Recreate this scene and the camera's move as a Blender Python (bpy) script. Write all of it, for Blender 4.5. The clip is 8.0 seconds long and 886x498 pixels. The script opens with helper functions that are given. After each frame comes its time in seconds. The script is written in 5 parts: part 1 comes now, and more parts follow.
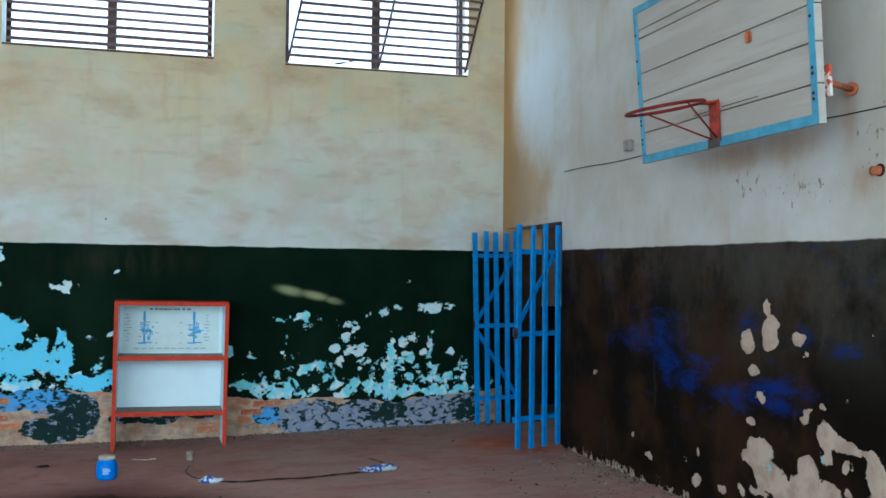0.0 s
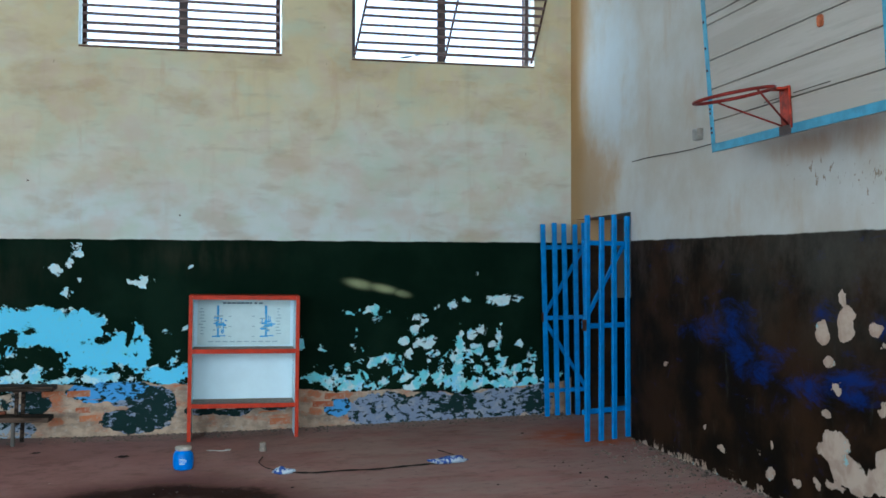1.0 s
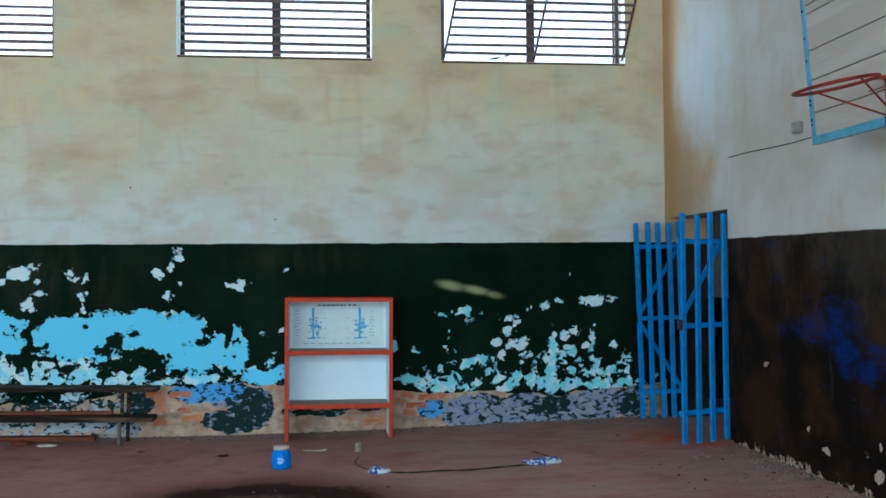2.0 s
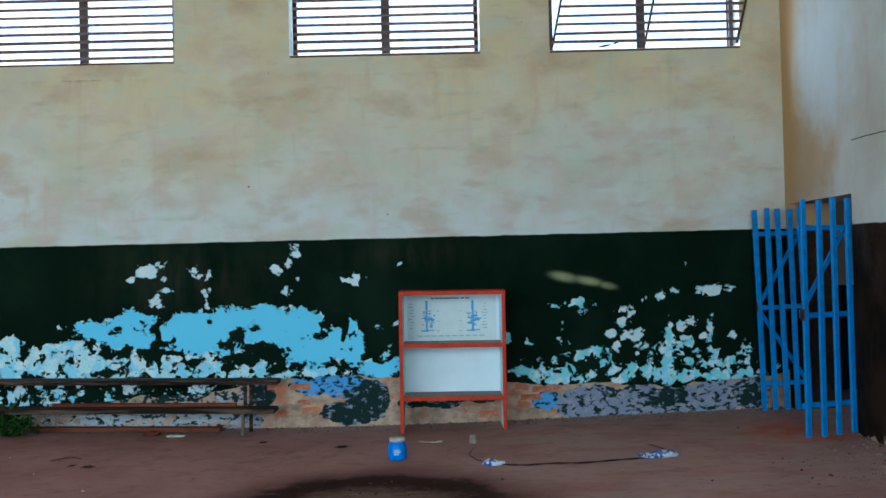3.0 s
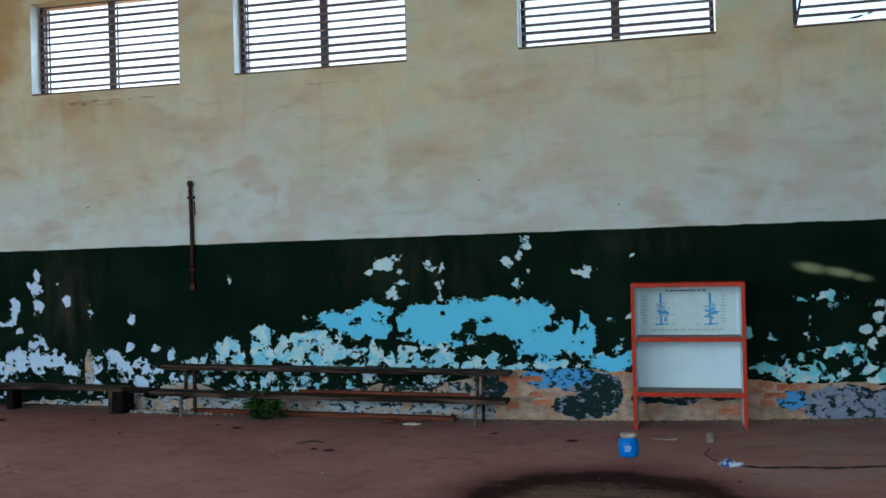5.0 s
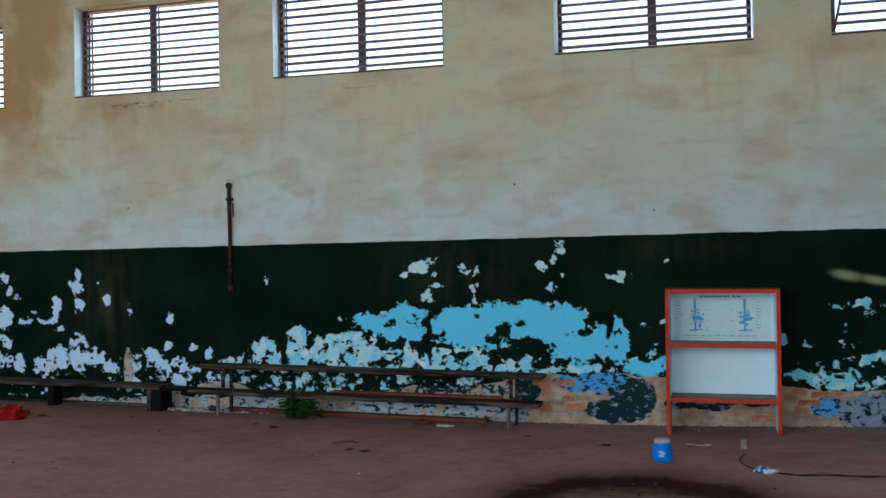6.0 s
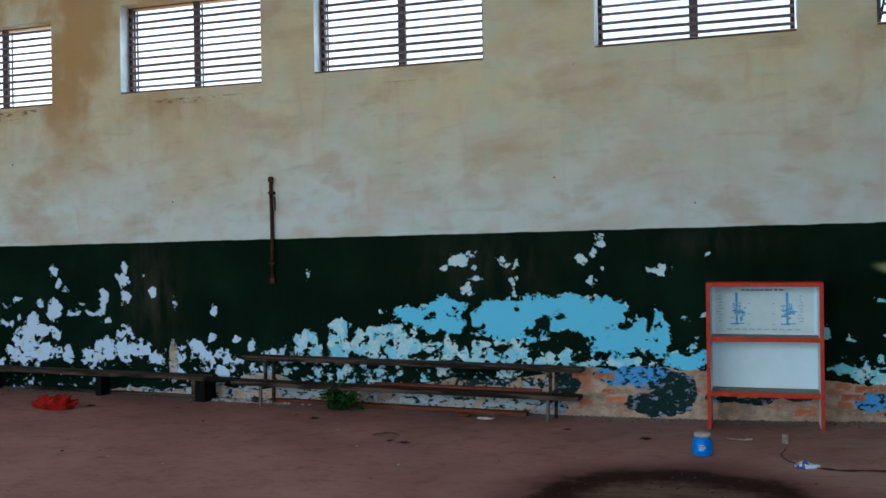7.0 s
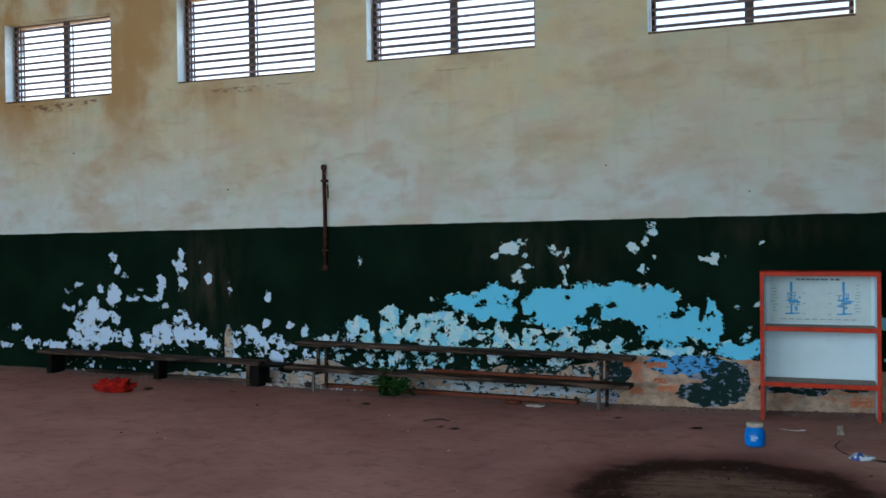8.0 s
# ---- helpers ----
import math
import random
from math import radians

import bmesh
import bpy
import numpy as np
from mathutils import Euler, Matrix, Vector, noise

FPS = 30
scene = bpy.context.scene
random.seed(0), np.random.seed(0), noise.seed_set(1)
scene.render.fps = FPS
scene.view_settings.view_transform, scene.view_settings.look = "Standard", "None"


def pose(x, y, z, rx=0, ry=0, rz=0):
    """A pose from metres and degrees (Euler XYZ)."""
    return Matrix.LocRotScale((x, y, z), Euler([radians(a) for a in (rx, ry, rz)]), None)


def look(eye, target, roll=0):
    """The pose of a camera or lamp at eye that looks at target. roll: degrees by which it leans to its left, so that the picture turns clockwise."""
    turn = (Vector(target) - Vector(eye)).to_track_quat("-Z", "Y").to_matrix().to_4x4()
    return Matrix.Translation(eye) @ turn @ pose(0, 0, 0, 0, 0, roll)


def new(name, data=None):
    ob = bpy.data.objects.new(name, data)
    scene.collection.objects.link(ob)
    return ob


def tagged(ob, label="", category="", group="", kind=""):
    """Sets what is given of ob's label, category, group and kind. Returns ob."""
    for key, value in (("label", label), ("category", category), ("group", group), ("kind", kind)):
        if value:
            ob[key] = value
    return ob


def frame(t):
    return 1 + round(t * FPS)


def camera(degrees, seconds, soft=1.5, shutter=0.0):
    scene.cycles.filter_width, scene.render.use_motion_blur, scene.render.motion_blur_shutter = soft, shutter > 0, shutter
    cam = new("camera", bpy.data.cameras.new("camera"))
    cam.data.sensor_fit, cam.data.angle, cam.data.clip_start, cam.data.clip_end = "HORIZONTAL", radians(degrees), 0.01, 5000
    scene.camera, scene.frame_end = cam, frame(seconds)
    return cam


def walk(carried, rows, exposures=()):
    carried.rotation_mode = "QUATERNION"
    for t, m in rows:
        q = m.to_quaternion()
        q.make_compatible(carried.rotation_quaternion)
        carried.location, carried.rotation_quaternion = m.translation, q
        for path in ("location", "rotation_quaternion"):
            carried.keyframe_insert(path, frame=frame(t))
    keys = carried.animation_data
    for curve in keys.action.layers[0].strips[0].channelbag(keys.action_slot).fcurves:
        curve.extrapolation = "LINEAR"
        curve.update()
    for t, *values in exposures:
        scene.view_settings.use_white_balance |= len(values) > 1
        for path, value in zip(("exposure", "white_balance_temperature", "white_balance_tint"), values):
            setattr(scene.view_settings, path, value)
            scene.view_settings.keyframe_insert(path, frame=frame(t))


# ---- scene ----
cam = camera(48.5, 8.0, soft=1.6)
PATH = [
    (0, (-3.636, -10.159, 1.562), (-3.078, -8.24, 1.62), 0.6),
    (0.5, (-3.62, -10.148, 1.559), (-3.11, -8.214, 1.608), 0.4),
    (1, (-3.612, -10.172, 1.566), (-3.192, -8.217, 1.607), 0.1),
    (2.3, (-3.629, -10.16, 1.533), (-3.457, -8.168, 1.582), -0.7),
    (2.5, (-3.603, -10.18, 1.541), (-3.483, -8.184, 1.586), -0.9),
    (3, (-3.578, -10.181, 1.566), (-3.574, -8.181, 1.598), -1.4),
    (3.5, (-3.589, -10.193, 1.568), (-3.68, -8.195, 1.593), -1.8),
    (4, (-3.579, -10.174, 1.58), (-3.794, -8.185, 1.6), -2.4),
    (4.5, (-3.559, -10.134, 1.606), (-3.911, -8.165, 1.621), -2.3),
    (5, (-3.468, -10.061, 1.541), (-3.95, -8.12, 1.574), -1.7),
    (6.5, (-3.534, -10.205, 1.59), (-4.093, -8.285, 1.621), -1.1),
    (7, (-3.479, -10.2, 1.582), (-4.098, -8.299, 1.603), -1.1),
    (7.5, (-3.464, -10.199, 1.592), (-4.14, -8.316, 1.6), -1.0),
    (8, (-3.452, -10.234, 1.587), (-4.172, -8.368, 1.584), -0.9),
]
walk(cam, [(t, look(eye, target, roll)) for t, eye, target, roll in PATH],
     [(0, 2.62, 5780, 2), (1, 2.53, 5780, 2), (2.5, 2.43, 5800, 2), (4.5, 2.08, 5840, 3), (8, 1.96, 5920, 6)])

# ---- world and lights ----
world = bpy.data.worlds.new("sky")
scene.world = world
world.use_nodes = True
wn = world.node_tree.nodes
sky = wn.new("ShaderNodeTexSky")
sky.sky_type, sky.sun_disc = "NISHITA", False
sky.sun_elevation, sky.sun_rotation = radians(60), radians(270)
sky.air_density, sky.dust_density, sky.ozone_density = 1.0, 5.0, 1.0
world.node_tree.links.new(sky.outputs[0], wn["Background"].inputs[0])
wn["Background"].inputs[1].default_value = 0.15

sun = new("sun", bpy.data.lights.new("sun", "SUN"))
sun.data.energy, sun.data.angle, sun.data.color = 3.0, radians(0.5), (1.0, 0.95, 0.88)
sun.matrix_world = look((-40, 0, 60), (-5, 0, 0))


def area(name, eye, target, w, h, watts, colour):
    ob = new(name, bpy.data.lights.new(name, "AREA"))
    ob.data.shape, ob.data.size, ob.data.size_y = "RECTANGLE", w, h
    ob.data.energy, ob.data.color = watts, colour
    ob.matrix_world = look(eye, target)
    return ob


# ---- plan ----
ROOM_W, ROOM_S, ROOM_H = -22.0, -14.0, 5.6     # west end, south wall, ceiling
WALL = 0.34                                    # wall thickness
DADO = 1.855
# north windows: left edge, right edge, sill, head
WINDOWS = [(-2.40, -0.42, 3.765, 4.83), (-5.10, -3.12, 3.775, 4.83), (-8.30, -6.30, 3.745, 4.80),
           (-10.90, -8.98, 3.69, 4.76), (-13.67, -11.92, 3.63, 4.67), (-16.6, -14.7, 3.6, 4.7),
           (-19.5, -17.6, 3.6, 4.7)]
DOOR = (-1.64, -0.145, 2.10)                   # doorway in the east wall: south jamb, north jamb, head
PASSAGE_DADO = 1.22
SOUTH_OPENINGS = [(-4.6, -1.2, 0.6, 4.6), (-9.6, -6.2, 0.6, 4.6), (-14.6, -11.2, 0.6, 4.6), (-19.6, -16.2, 0.6, 4.6)]
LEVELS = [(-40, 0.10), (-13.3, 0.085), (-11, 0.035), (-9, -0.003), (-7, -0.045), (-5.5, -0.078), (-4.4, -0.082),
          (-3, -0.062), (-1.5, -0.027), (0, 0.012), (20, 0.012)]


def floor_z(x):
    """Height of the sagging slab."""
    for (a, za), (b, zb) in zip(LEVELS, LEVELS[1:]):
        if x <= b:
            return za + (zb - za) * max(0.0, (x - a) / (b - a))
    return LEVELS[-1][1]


# light of the open sky through the openings behind
for x0, x1, z0, z1 in SOUTH_OPENINGS:
    area("skylight", ((x0 + x1) / 2, ROOM_S - 0.1, (z0 + z1) / 2), ((x0 + x1) / 2, 0, (z0 + z1) / 2 - 0.6), x1 - x0, z1 - z0, 58, (0.78, 0.93, 1.0))
for x0, x1, z0, z1 in WINDOWS:
    area("skylight", ((x0 + x1) / 2, WALL + 0.12, (z0 + z1) / 2), ((x0 + x1) / 2, -6, 0.4), x1 - x0 - 0.1, z1 - z0 - 0.1, 6.5, (0.66, 0.86, 1.0))


# ---- materials ----
class Nodes:
    """Short hand for a node material."""

    def __init__(self, name, rough=0.8, metal=0.0):
        self.m = bpy.data.materials.new(name)
        self.m.use_nodes = True
        self.t = self.m.node_tree
        self.bsdf = self.t.nodes["Principled BSDF"]
        self.bsdf.inputs["Roughness"].default_value, self.bsdf.inputs["Metallic"].default_value = rough, metal
        self.bsdf.inputs["Specular IOR Level"].default_value = 0.2
        self.co = self.t.nodes.new("ShaderNodeTexCoord").outputs["Object"]

    def put(self, socket, v):
        if isinstance(v, bpy.types.NodeSocket):
            self.t.links.new(v, socket)
        elif isinstance(v, (tuple, list)) and len(v) == 3 and socket.type == "RGBA":
            socket.default_value = (*v, 1)
        else:
            socket.default_value = v

    def noise(self, scale, detail=4, rough=0.6, stretch=None, warp=0.0, co=None):
        n = self.t.nodes.new("ShaderNodeTexNoise")
        co = co or self.co
        if stretch:
            mp = self.t.nodes.new("ShaderNodeMapping")
            self.t.links.new(co, mp.inputs[0])
            mp.inputs["Scale"].default_value = stretch
            co = mp.outputs[0]
        self.t.links.new(co, n.inputs["Vector"])
        for k, v in (("Scale", scale), ("Detail", detail), ("Roughness", rough), ("Distortion", warp)):
            n.inputs[k].default_value = v
        return n.outputs["Fac"]

    def math(self, op, a, b=0.0, c=0.0):
        n = self.t.nodes.new("ShaderNodeMath")
        n.operation = op
        for s, v in zip(n.inputs, (a, b, c)):
            self.put(s, v)
        return n.outputs[0]

    def step(self, v, lo, hi):
        n = self.t.nodes.new("ShaderNodeMapRange")
        n.interpolation_type = "SMOOTHSTEP"
        for k, x in (("Value", v), ("From Min", lo), ("From Max", hi)):
            self.put(n.inputs[k], x)
        return n.outputs[0]

    def mix(self, f, a, b, blend="MIX"):
        n = self.t.nodes.new("ShaderNodeMix")
        n.data_type, n.blend_type = "RGBA", blend
        self.put(n.inputs[0], f), self.put(n.inputs[6], a), self.put(n.inputs[7], b)
        return n.outputs[2]

    def axis(self, i):
        n = self.t.nodes.new("ShaderNodeSeparateXYZ")
        self.t.links.new(self.co, n.inputs[0])
        return n.outputs[i]

    def attr(self, name):
        n = self.t.nodes.new("ShaderNodeAttribute")
        n.attribute_name = name
        return n.outputs["Fac"]

    def chance(self):
        return self.t.nodes.new("ShaderNodeObjectInfo").outputs["Random"]

    def done(self, colour, bump=None, depth=0.002, strength=0.6, rough=None):
        self.put(self.bsdf.inputs["Base Color"], colour)
        if rough is not None:
            self.put(self.bsdf.inputs["Roughness"], rough)
        if bump is not None:
            b = self.t.nodes.new("ShaderNodeBump")
            b.inputs["Strength"].default_value, b.inputs["Distance"].default_value = strength, depth
            self.put(b.inputs["Height"], bump)
            self.t.links.new(b.outputs[0], self.bsdf.inputs["Normal"])
        return self.m


def plain(name, colour, dark=0.7, scale=12, rough=0.6, metal=0.0, stretch=None, depth=0.001):
    """A worn coat: two scales of variation and fine relief."""
    g = Nodes(name, rough, metal)
    a, b = g.noise(scale, 5, 0.6, stretch), g.noise(scale * 7, 3, 0.6, stretch)
    low = tuple(c * dark for c in colour)
    c = g.mix(g.step(a, 0.35, 0.65), low, colour)
    c = g.mix(g.math("MULTIPLY", g.step(b, 0.5, 0.75), 0.35), c, low)
    return g.done(c, b, depth, 0.4, g.math("MULTIPLY_ADD", a, 0.3, rough - 0.15))


def make_north_paint():
    g = Nodes("north_wall_paint", 0.75)
    z = g.axis(2)
    n1, n2, n3 = g.noise(10, 8, 0.60, None, 0.25), g.noise(34, 5, 0.6), g.noise(1.3, 4, 0.6)
    # upper limewash: cream with rusty and grey water stains
    wide = g.noise(0.55, 6, 0.6, (1, 1, 1.7))
    streak = g.noise(2.2, 5, 0.6, (2.2, 1, 0.22))
    cloud = g.noise(1.3, 4, 0.55, (0.55, 1, 1.3), 0.15)
    blot = g.noise(0.9, 5, 0.6, (0.8, 1, 1.1), 0.15)
    # bluer and whiter towards the dado, creamier higher up
    wash = g.mix(g.step(g.math("MULTIPLY_ADD", g.math("SUBTRACT", wide, 0.5), 3.0, z), 1.9, 3.7), (0.59, 0.64, 0.64), (0.63, 0.555, 0.37))
    wash = g.mix(g.math("MULTIPLY", g.step(blot, 0.5, 0.68), 0.55), wash, (0.50, 0.39, 0.25))
    wash = g.mix(g.math("MULTIPLY", g.step(cloud, 0.48, 0.72), 0.42), wash, (0.45, 0.31, 0.19))
    wash = g.mix(g.math("MULTIPLY", g.step(g.noise(1.9, 6, 0.62, (0.6, 1, 1.1), 0.2), 0.48, 0.70), 0.4), wash, (0.64, 0.67, 0.63))
    wash = g.mix(g.math("MULTIPLY", g.step(streak, 0.56, 0.76), 0.2), wash, (0.36, 0.29, 0.21))
    # broad level brush strokes, rusty, grey-green and pale
    stroke = g.noise(1.9, 4, 0.55, (0.62, 1, 1.2), 0.2)
    wash = g.mix(g.math("MULTIPLY", g.step(stroke, 0.50, 0.68), 0.5), wash, (0.42, 0.30, 0.19))
    wash = g.mix(g.math("MULTIPLY", g.step(stroke, 0.48, 0.32), 0.42), wash, (0.49, 0.55, 0.45))
    wash = g.mix(g.math("MULTIPLY", g.step(g.noise(4.6, 4, 0.55, (0.5, 1, 1.6), 0.2), 0.54, 0.72), 0.3), wash, (0.36, 0.28, 0.22))
    wash = g.mix(g.math("MULTIPLY", g.step(g.noise(3.0, 5, 0.6, (1.6, 1, 0.35)), 0.58, 0.72), 0.3), wash, (0.50, 0.30, 0.19))
    dapple = g.noise(3.6, 3, 0.5)
    wash = g.mix(g.math("MULTIPLY", g.step(dapple, 0.5, 0.64), 0.32), wash, (0.58, 0.46, 0.42))
    wash = g.mix(g.math("MULTIPLY", g.step(dapple, 0.47, 0.36), 0.28), wash, (0.50, 0.60, 0.50))
    scar = g.step(g.noise(9, 7, 0.6, (1.6, 1, 0.7)), 0.69, 0.71)
    wash = g.mix(g.math("MULTIPLY", scar, 0.5), wash, (0.27, 0.22, 0.17))
    west = g.math("MULTIPLY", g.step(g.axis(0), -6.5, -12.5), g.step(z, 2.3, 3.8))
    wash = g.mix(g.math("MULTIPLY", west, g.math("MULTIPLY", g.step(g.noise(0.9, 5, 0.6, (1.2, 1, 0.8)), 0.36, 0.6), 0.92)), wash, (0.40, 0.225, 0.085))
    sill = g.math("MULTIPLY", g.attr("sill"), g.step(g.noise(4, 6, 0.65, (1.5, 1, 0.6)), 0.44, 0.6))
    wash = g.mix(g.math("MULTIPLY", sill, 0.45), wash, (0.40, 0.22, 0.10))
    split = g.math("MULTIPLY", g.step(g.attr("sill"), 0.45, 0.65), g.step(g.noise(9, 6, 0.7, (0.7, 1, 1.7), 0.3), 0.515, 0.54))
    wash = g.mix(g.math("MULTIPLY", split, 0.8), wash, (0.16, 0.085, 0.06))
    # dado: dark green gloss over blue and white coats
    green = g.mix(g.step(n3, 0.4, 0.7), (0.0022, 0.0098, 0.0052), (0.0060, 0.0168, 0.0098))
    green = g.mix(g.math("MULTIPLY", g.attr("scuff"), g.step(g.noise(5, 5, 0.6, (1.5, 1, 0.4)), 0.35, 0.7)), green, (0.085, 0.060, 0.045))
    east, mid = g.step(g.axis(0), -3.7, -3.0), g.step(g.math("MULTIPLY_ADD", g.math("SUBTRACT", g.noise(2.3, 5, 0.6), 0.5), 3.0, g.axis(0)), -9.3, -8.3)
    white = g.mix(mid, (0.60, 0.73, 0.94), (0.64, 0.80, 0.86))
    white = g.mix(g.math("MULTIPLY", g.step(g.noise(6.5, 6, 0.65), 0.46, 0.56), g.math("MULTIPLY_ADD", mid, 0.72, 0.08)), white, (0.21, 0.64, 0.90))
    white = g.mix(g.math("MULTIPLY", g.step(g.noise(5.2, 5, 0.65, None, 0.2), 0.56, 0.64), 0.45), white, (0.66, 0.62, 0.54))
    aqua = g.math("MULTIPLY", g.step(g.noise(7.5, 5, 0.6), 0.44, 0.56), g.math("MULTIPLY_ADD", east, 0.5, g.math("MULTIPLY_ADD", mid, 0.3, 0.06)))
    white = g.mix(aqua, white, (0.20, 0.68, 0.76))
    under = g.mix(g.step(g.math("MULTIPLY_ADD", g.math("SUBTRACT", n1, 0.5), 0.9, g.attr("tone")), 0.35, 0.6), white, (0.17, 0.64, 0.92))
    under = g.mix(g.math("MULTIPLY", g.step(g.noise(4.5, 5, 0.6), 0.56, 0.68), g.math("MULTIPLY", mid, 0.35)), under, (0.22, 0.62, 0.66))
    under = g.mix(g.math("MULTIPLY", g.attr("pale"), g.math("MULTIPLY", mid, 0.75)), under, (0.70, 0.78, 0.82))
    under = g.mix(g.math("MULTIPLY", g.step(n2, 0.56, 0.7), 0.35), under, (0.30, 0.38, 0.42))
    fine = g.math("ADD", g.math("MULTIPLY", g.math("SUBTRACT", n1, 0.5), 1.25), g.math("MULTIPLY", g.math("SUBTRACT", n2, 0.5), 0.25))
    peel = g.step(g.math("MULTIPLY_ADD", fine, 0.36, g.attr("peel")), -0.004, 0.004)
    speck = g.math("MULTIPLY_ADD", g.math("SUBTRACT", g.noise(21, 4, 0.6), 0.5), 0.80, g.math("MULTIPLY_ADD", g.attr("peel"), 0.9, -0.10))
    peel = g.math("MAXIMUM", peel, g.step(speck, -0.003, 0.003))
    island = g.math("MULTIPLY_ADD", g.math("SUBTRACT", g.noise(7, 7, 0.7, (0.9, 1, 1.3), 0.3), 0.5), 0.9, g.math("MULTIPLY_ADD", g.attr("peel"), -1.0, -0.055))
    peel = g.math("MINIMUM", peel, g.step(island, 0.003, -0.003))
    c = g.mix(peel, green, under)
    # soft yellowish streak of reflected light, painted onto the dado
    smear = g.math("MULTIPLY", g.attr("smear"), g.step(n3, 0.1, 0.6))
    c = g.mix(smear, c, (0.44, 0.47, 0.26))
    # base: bare mortar, brick and remnants of grey-blue and green coats
    mortar = g.mix(g.step(n1, 0.42, 0.62), (0.52, 0.37, 0.27), (0.38, 0.27, 0.20))
    mortar = g.mix(g.math("MULTIPLY", g.step(g.noise(6, 7, 0.7, (0.6, 1, 1.5)), 0.46, 0.62), 0.7), mortar, (0.26, 0.195, 0.155))
    mortar = g.mix(g.math("MULTIPLY", g.step(g.noise(19, 5, 0.65), 0.55, 0.66), 0.5), mortar, (0.56, 0.50, 0.44))
    red = g.mix(g.step(n2, 0.4, 0.6), (0.52, 0.13, 0.05), (0.42, 0.17, 0.09))
    mortar = g.mix(g.math("MULTIPLY", g.step(g.math("MULTIPLY", g.attr("brick"), g.noise(5, 6, 0.65, (0.6, 1, 1.6))), 0.30, 0.42), 0.8), mortar, red)
    chip = g.mix(g.attr("ash"), (0.23, 0.27, 0.38), (0.44, 0.50, 0.55))
    chip = g.mix(g.math("MULTIPLY", g.step(g.noise(9, 5, 0.6), 0.5, 0.62), 0.5), chip, (0.36, 0.36, 0.38))
    chip = g.mix(g.step(g.math("MULTIPLY_ADD", n2, 0.5, g.attr("azure")), 0.65, 0.85), chip, (0.10, 0.35, 0.72))
    crust = g.mix(g.step(g.math("MULTIPLY_ADD", g.attr("teal"), 0.14, g.noise(15, 6, 0.68, (0.75, 1, 1.35))), 0.525, 0.55), chip, (0.014, 0.032, 0.031))
    low = g.mix(g.step(g.math("ADD", g.attr("crust"), fine), 0.47, 0.52), mortar, crust)
    bare = g.step(g.math("ADD", g.attr("bare"), g.math("MULTIPLY", fine, 0.6)), 0.48, 0.52)
    c = g.mix(bare, c, low)
    edge = g.math("MULTIPLY_ADD", g.math("SUBTRACT", g.noise(3, 5, 0.7), 0.5), 0.035, z)
    top = g.step(edge, DADO - 0.006, DADO + 0.006)
    c = g.mix(top, c, wash)
    drip = g.attr("drip")
    c = g.mix(g.math("MULTIPLY", drip, 0.85), c, (0.015, 0.012, 0.010))
    height = g.math("SUBTRACT", g.math("MULTIPLY", n2, g.math("MULTIPLY_ADD", top, -0.25, 0.33)), g.math("MULTIPLY", g.math("ADD", peel, g.math("MULTIPLY", bare, 2.0)), g.math("SUBTRACT", 1.0, top)))
    rough = g.math("MULTIPLY_ADD", g.math("ADD", top, peel), 0.2, 0.7)
    g.bsdf.inputs["Specular IOR Level"].default_value = 0.03
    return g.done(c, height, 0.004, 0.7, rough)


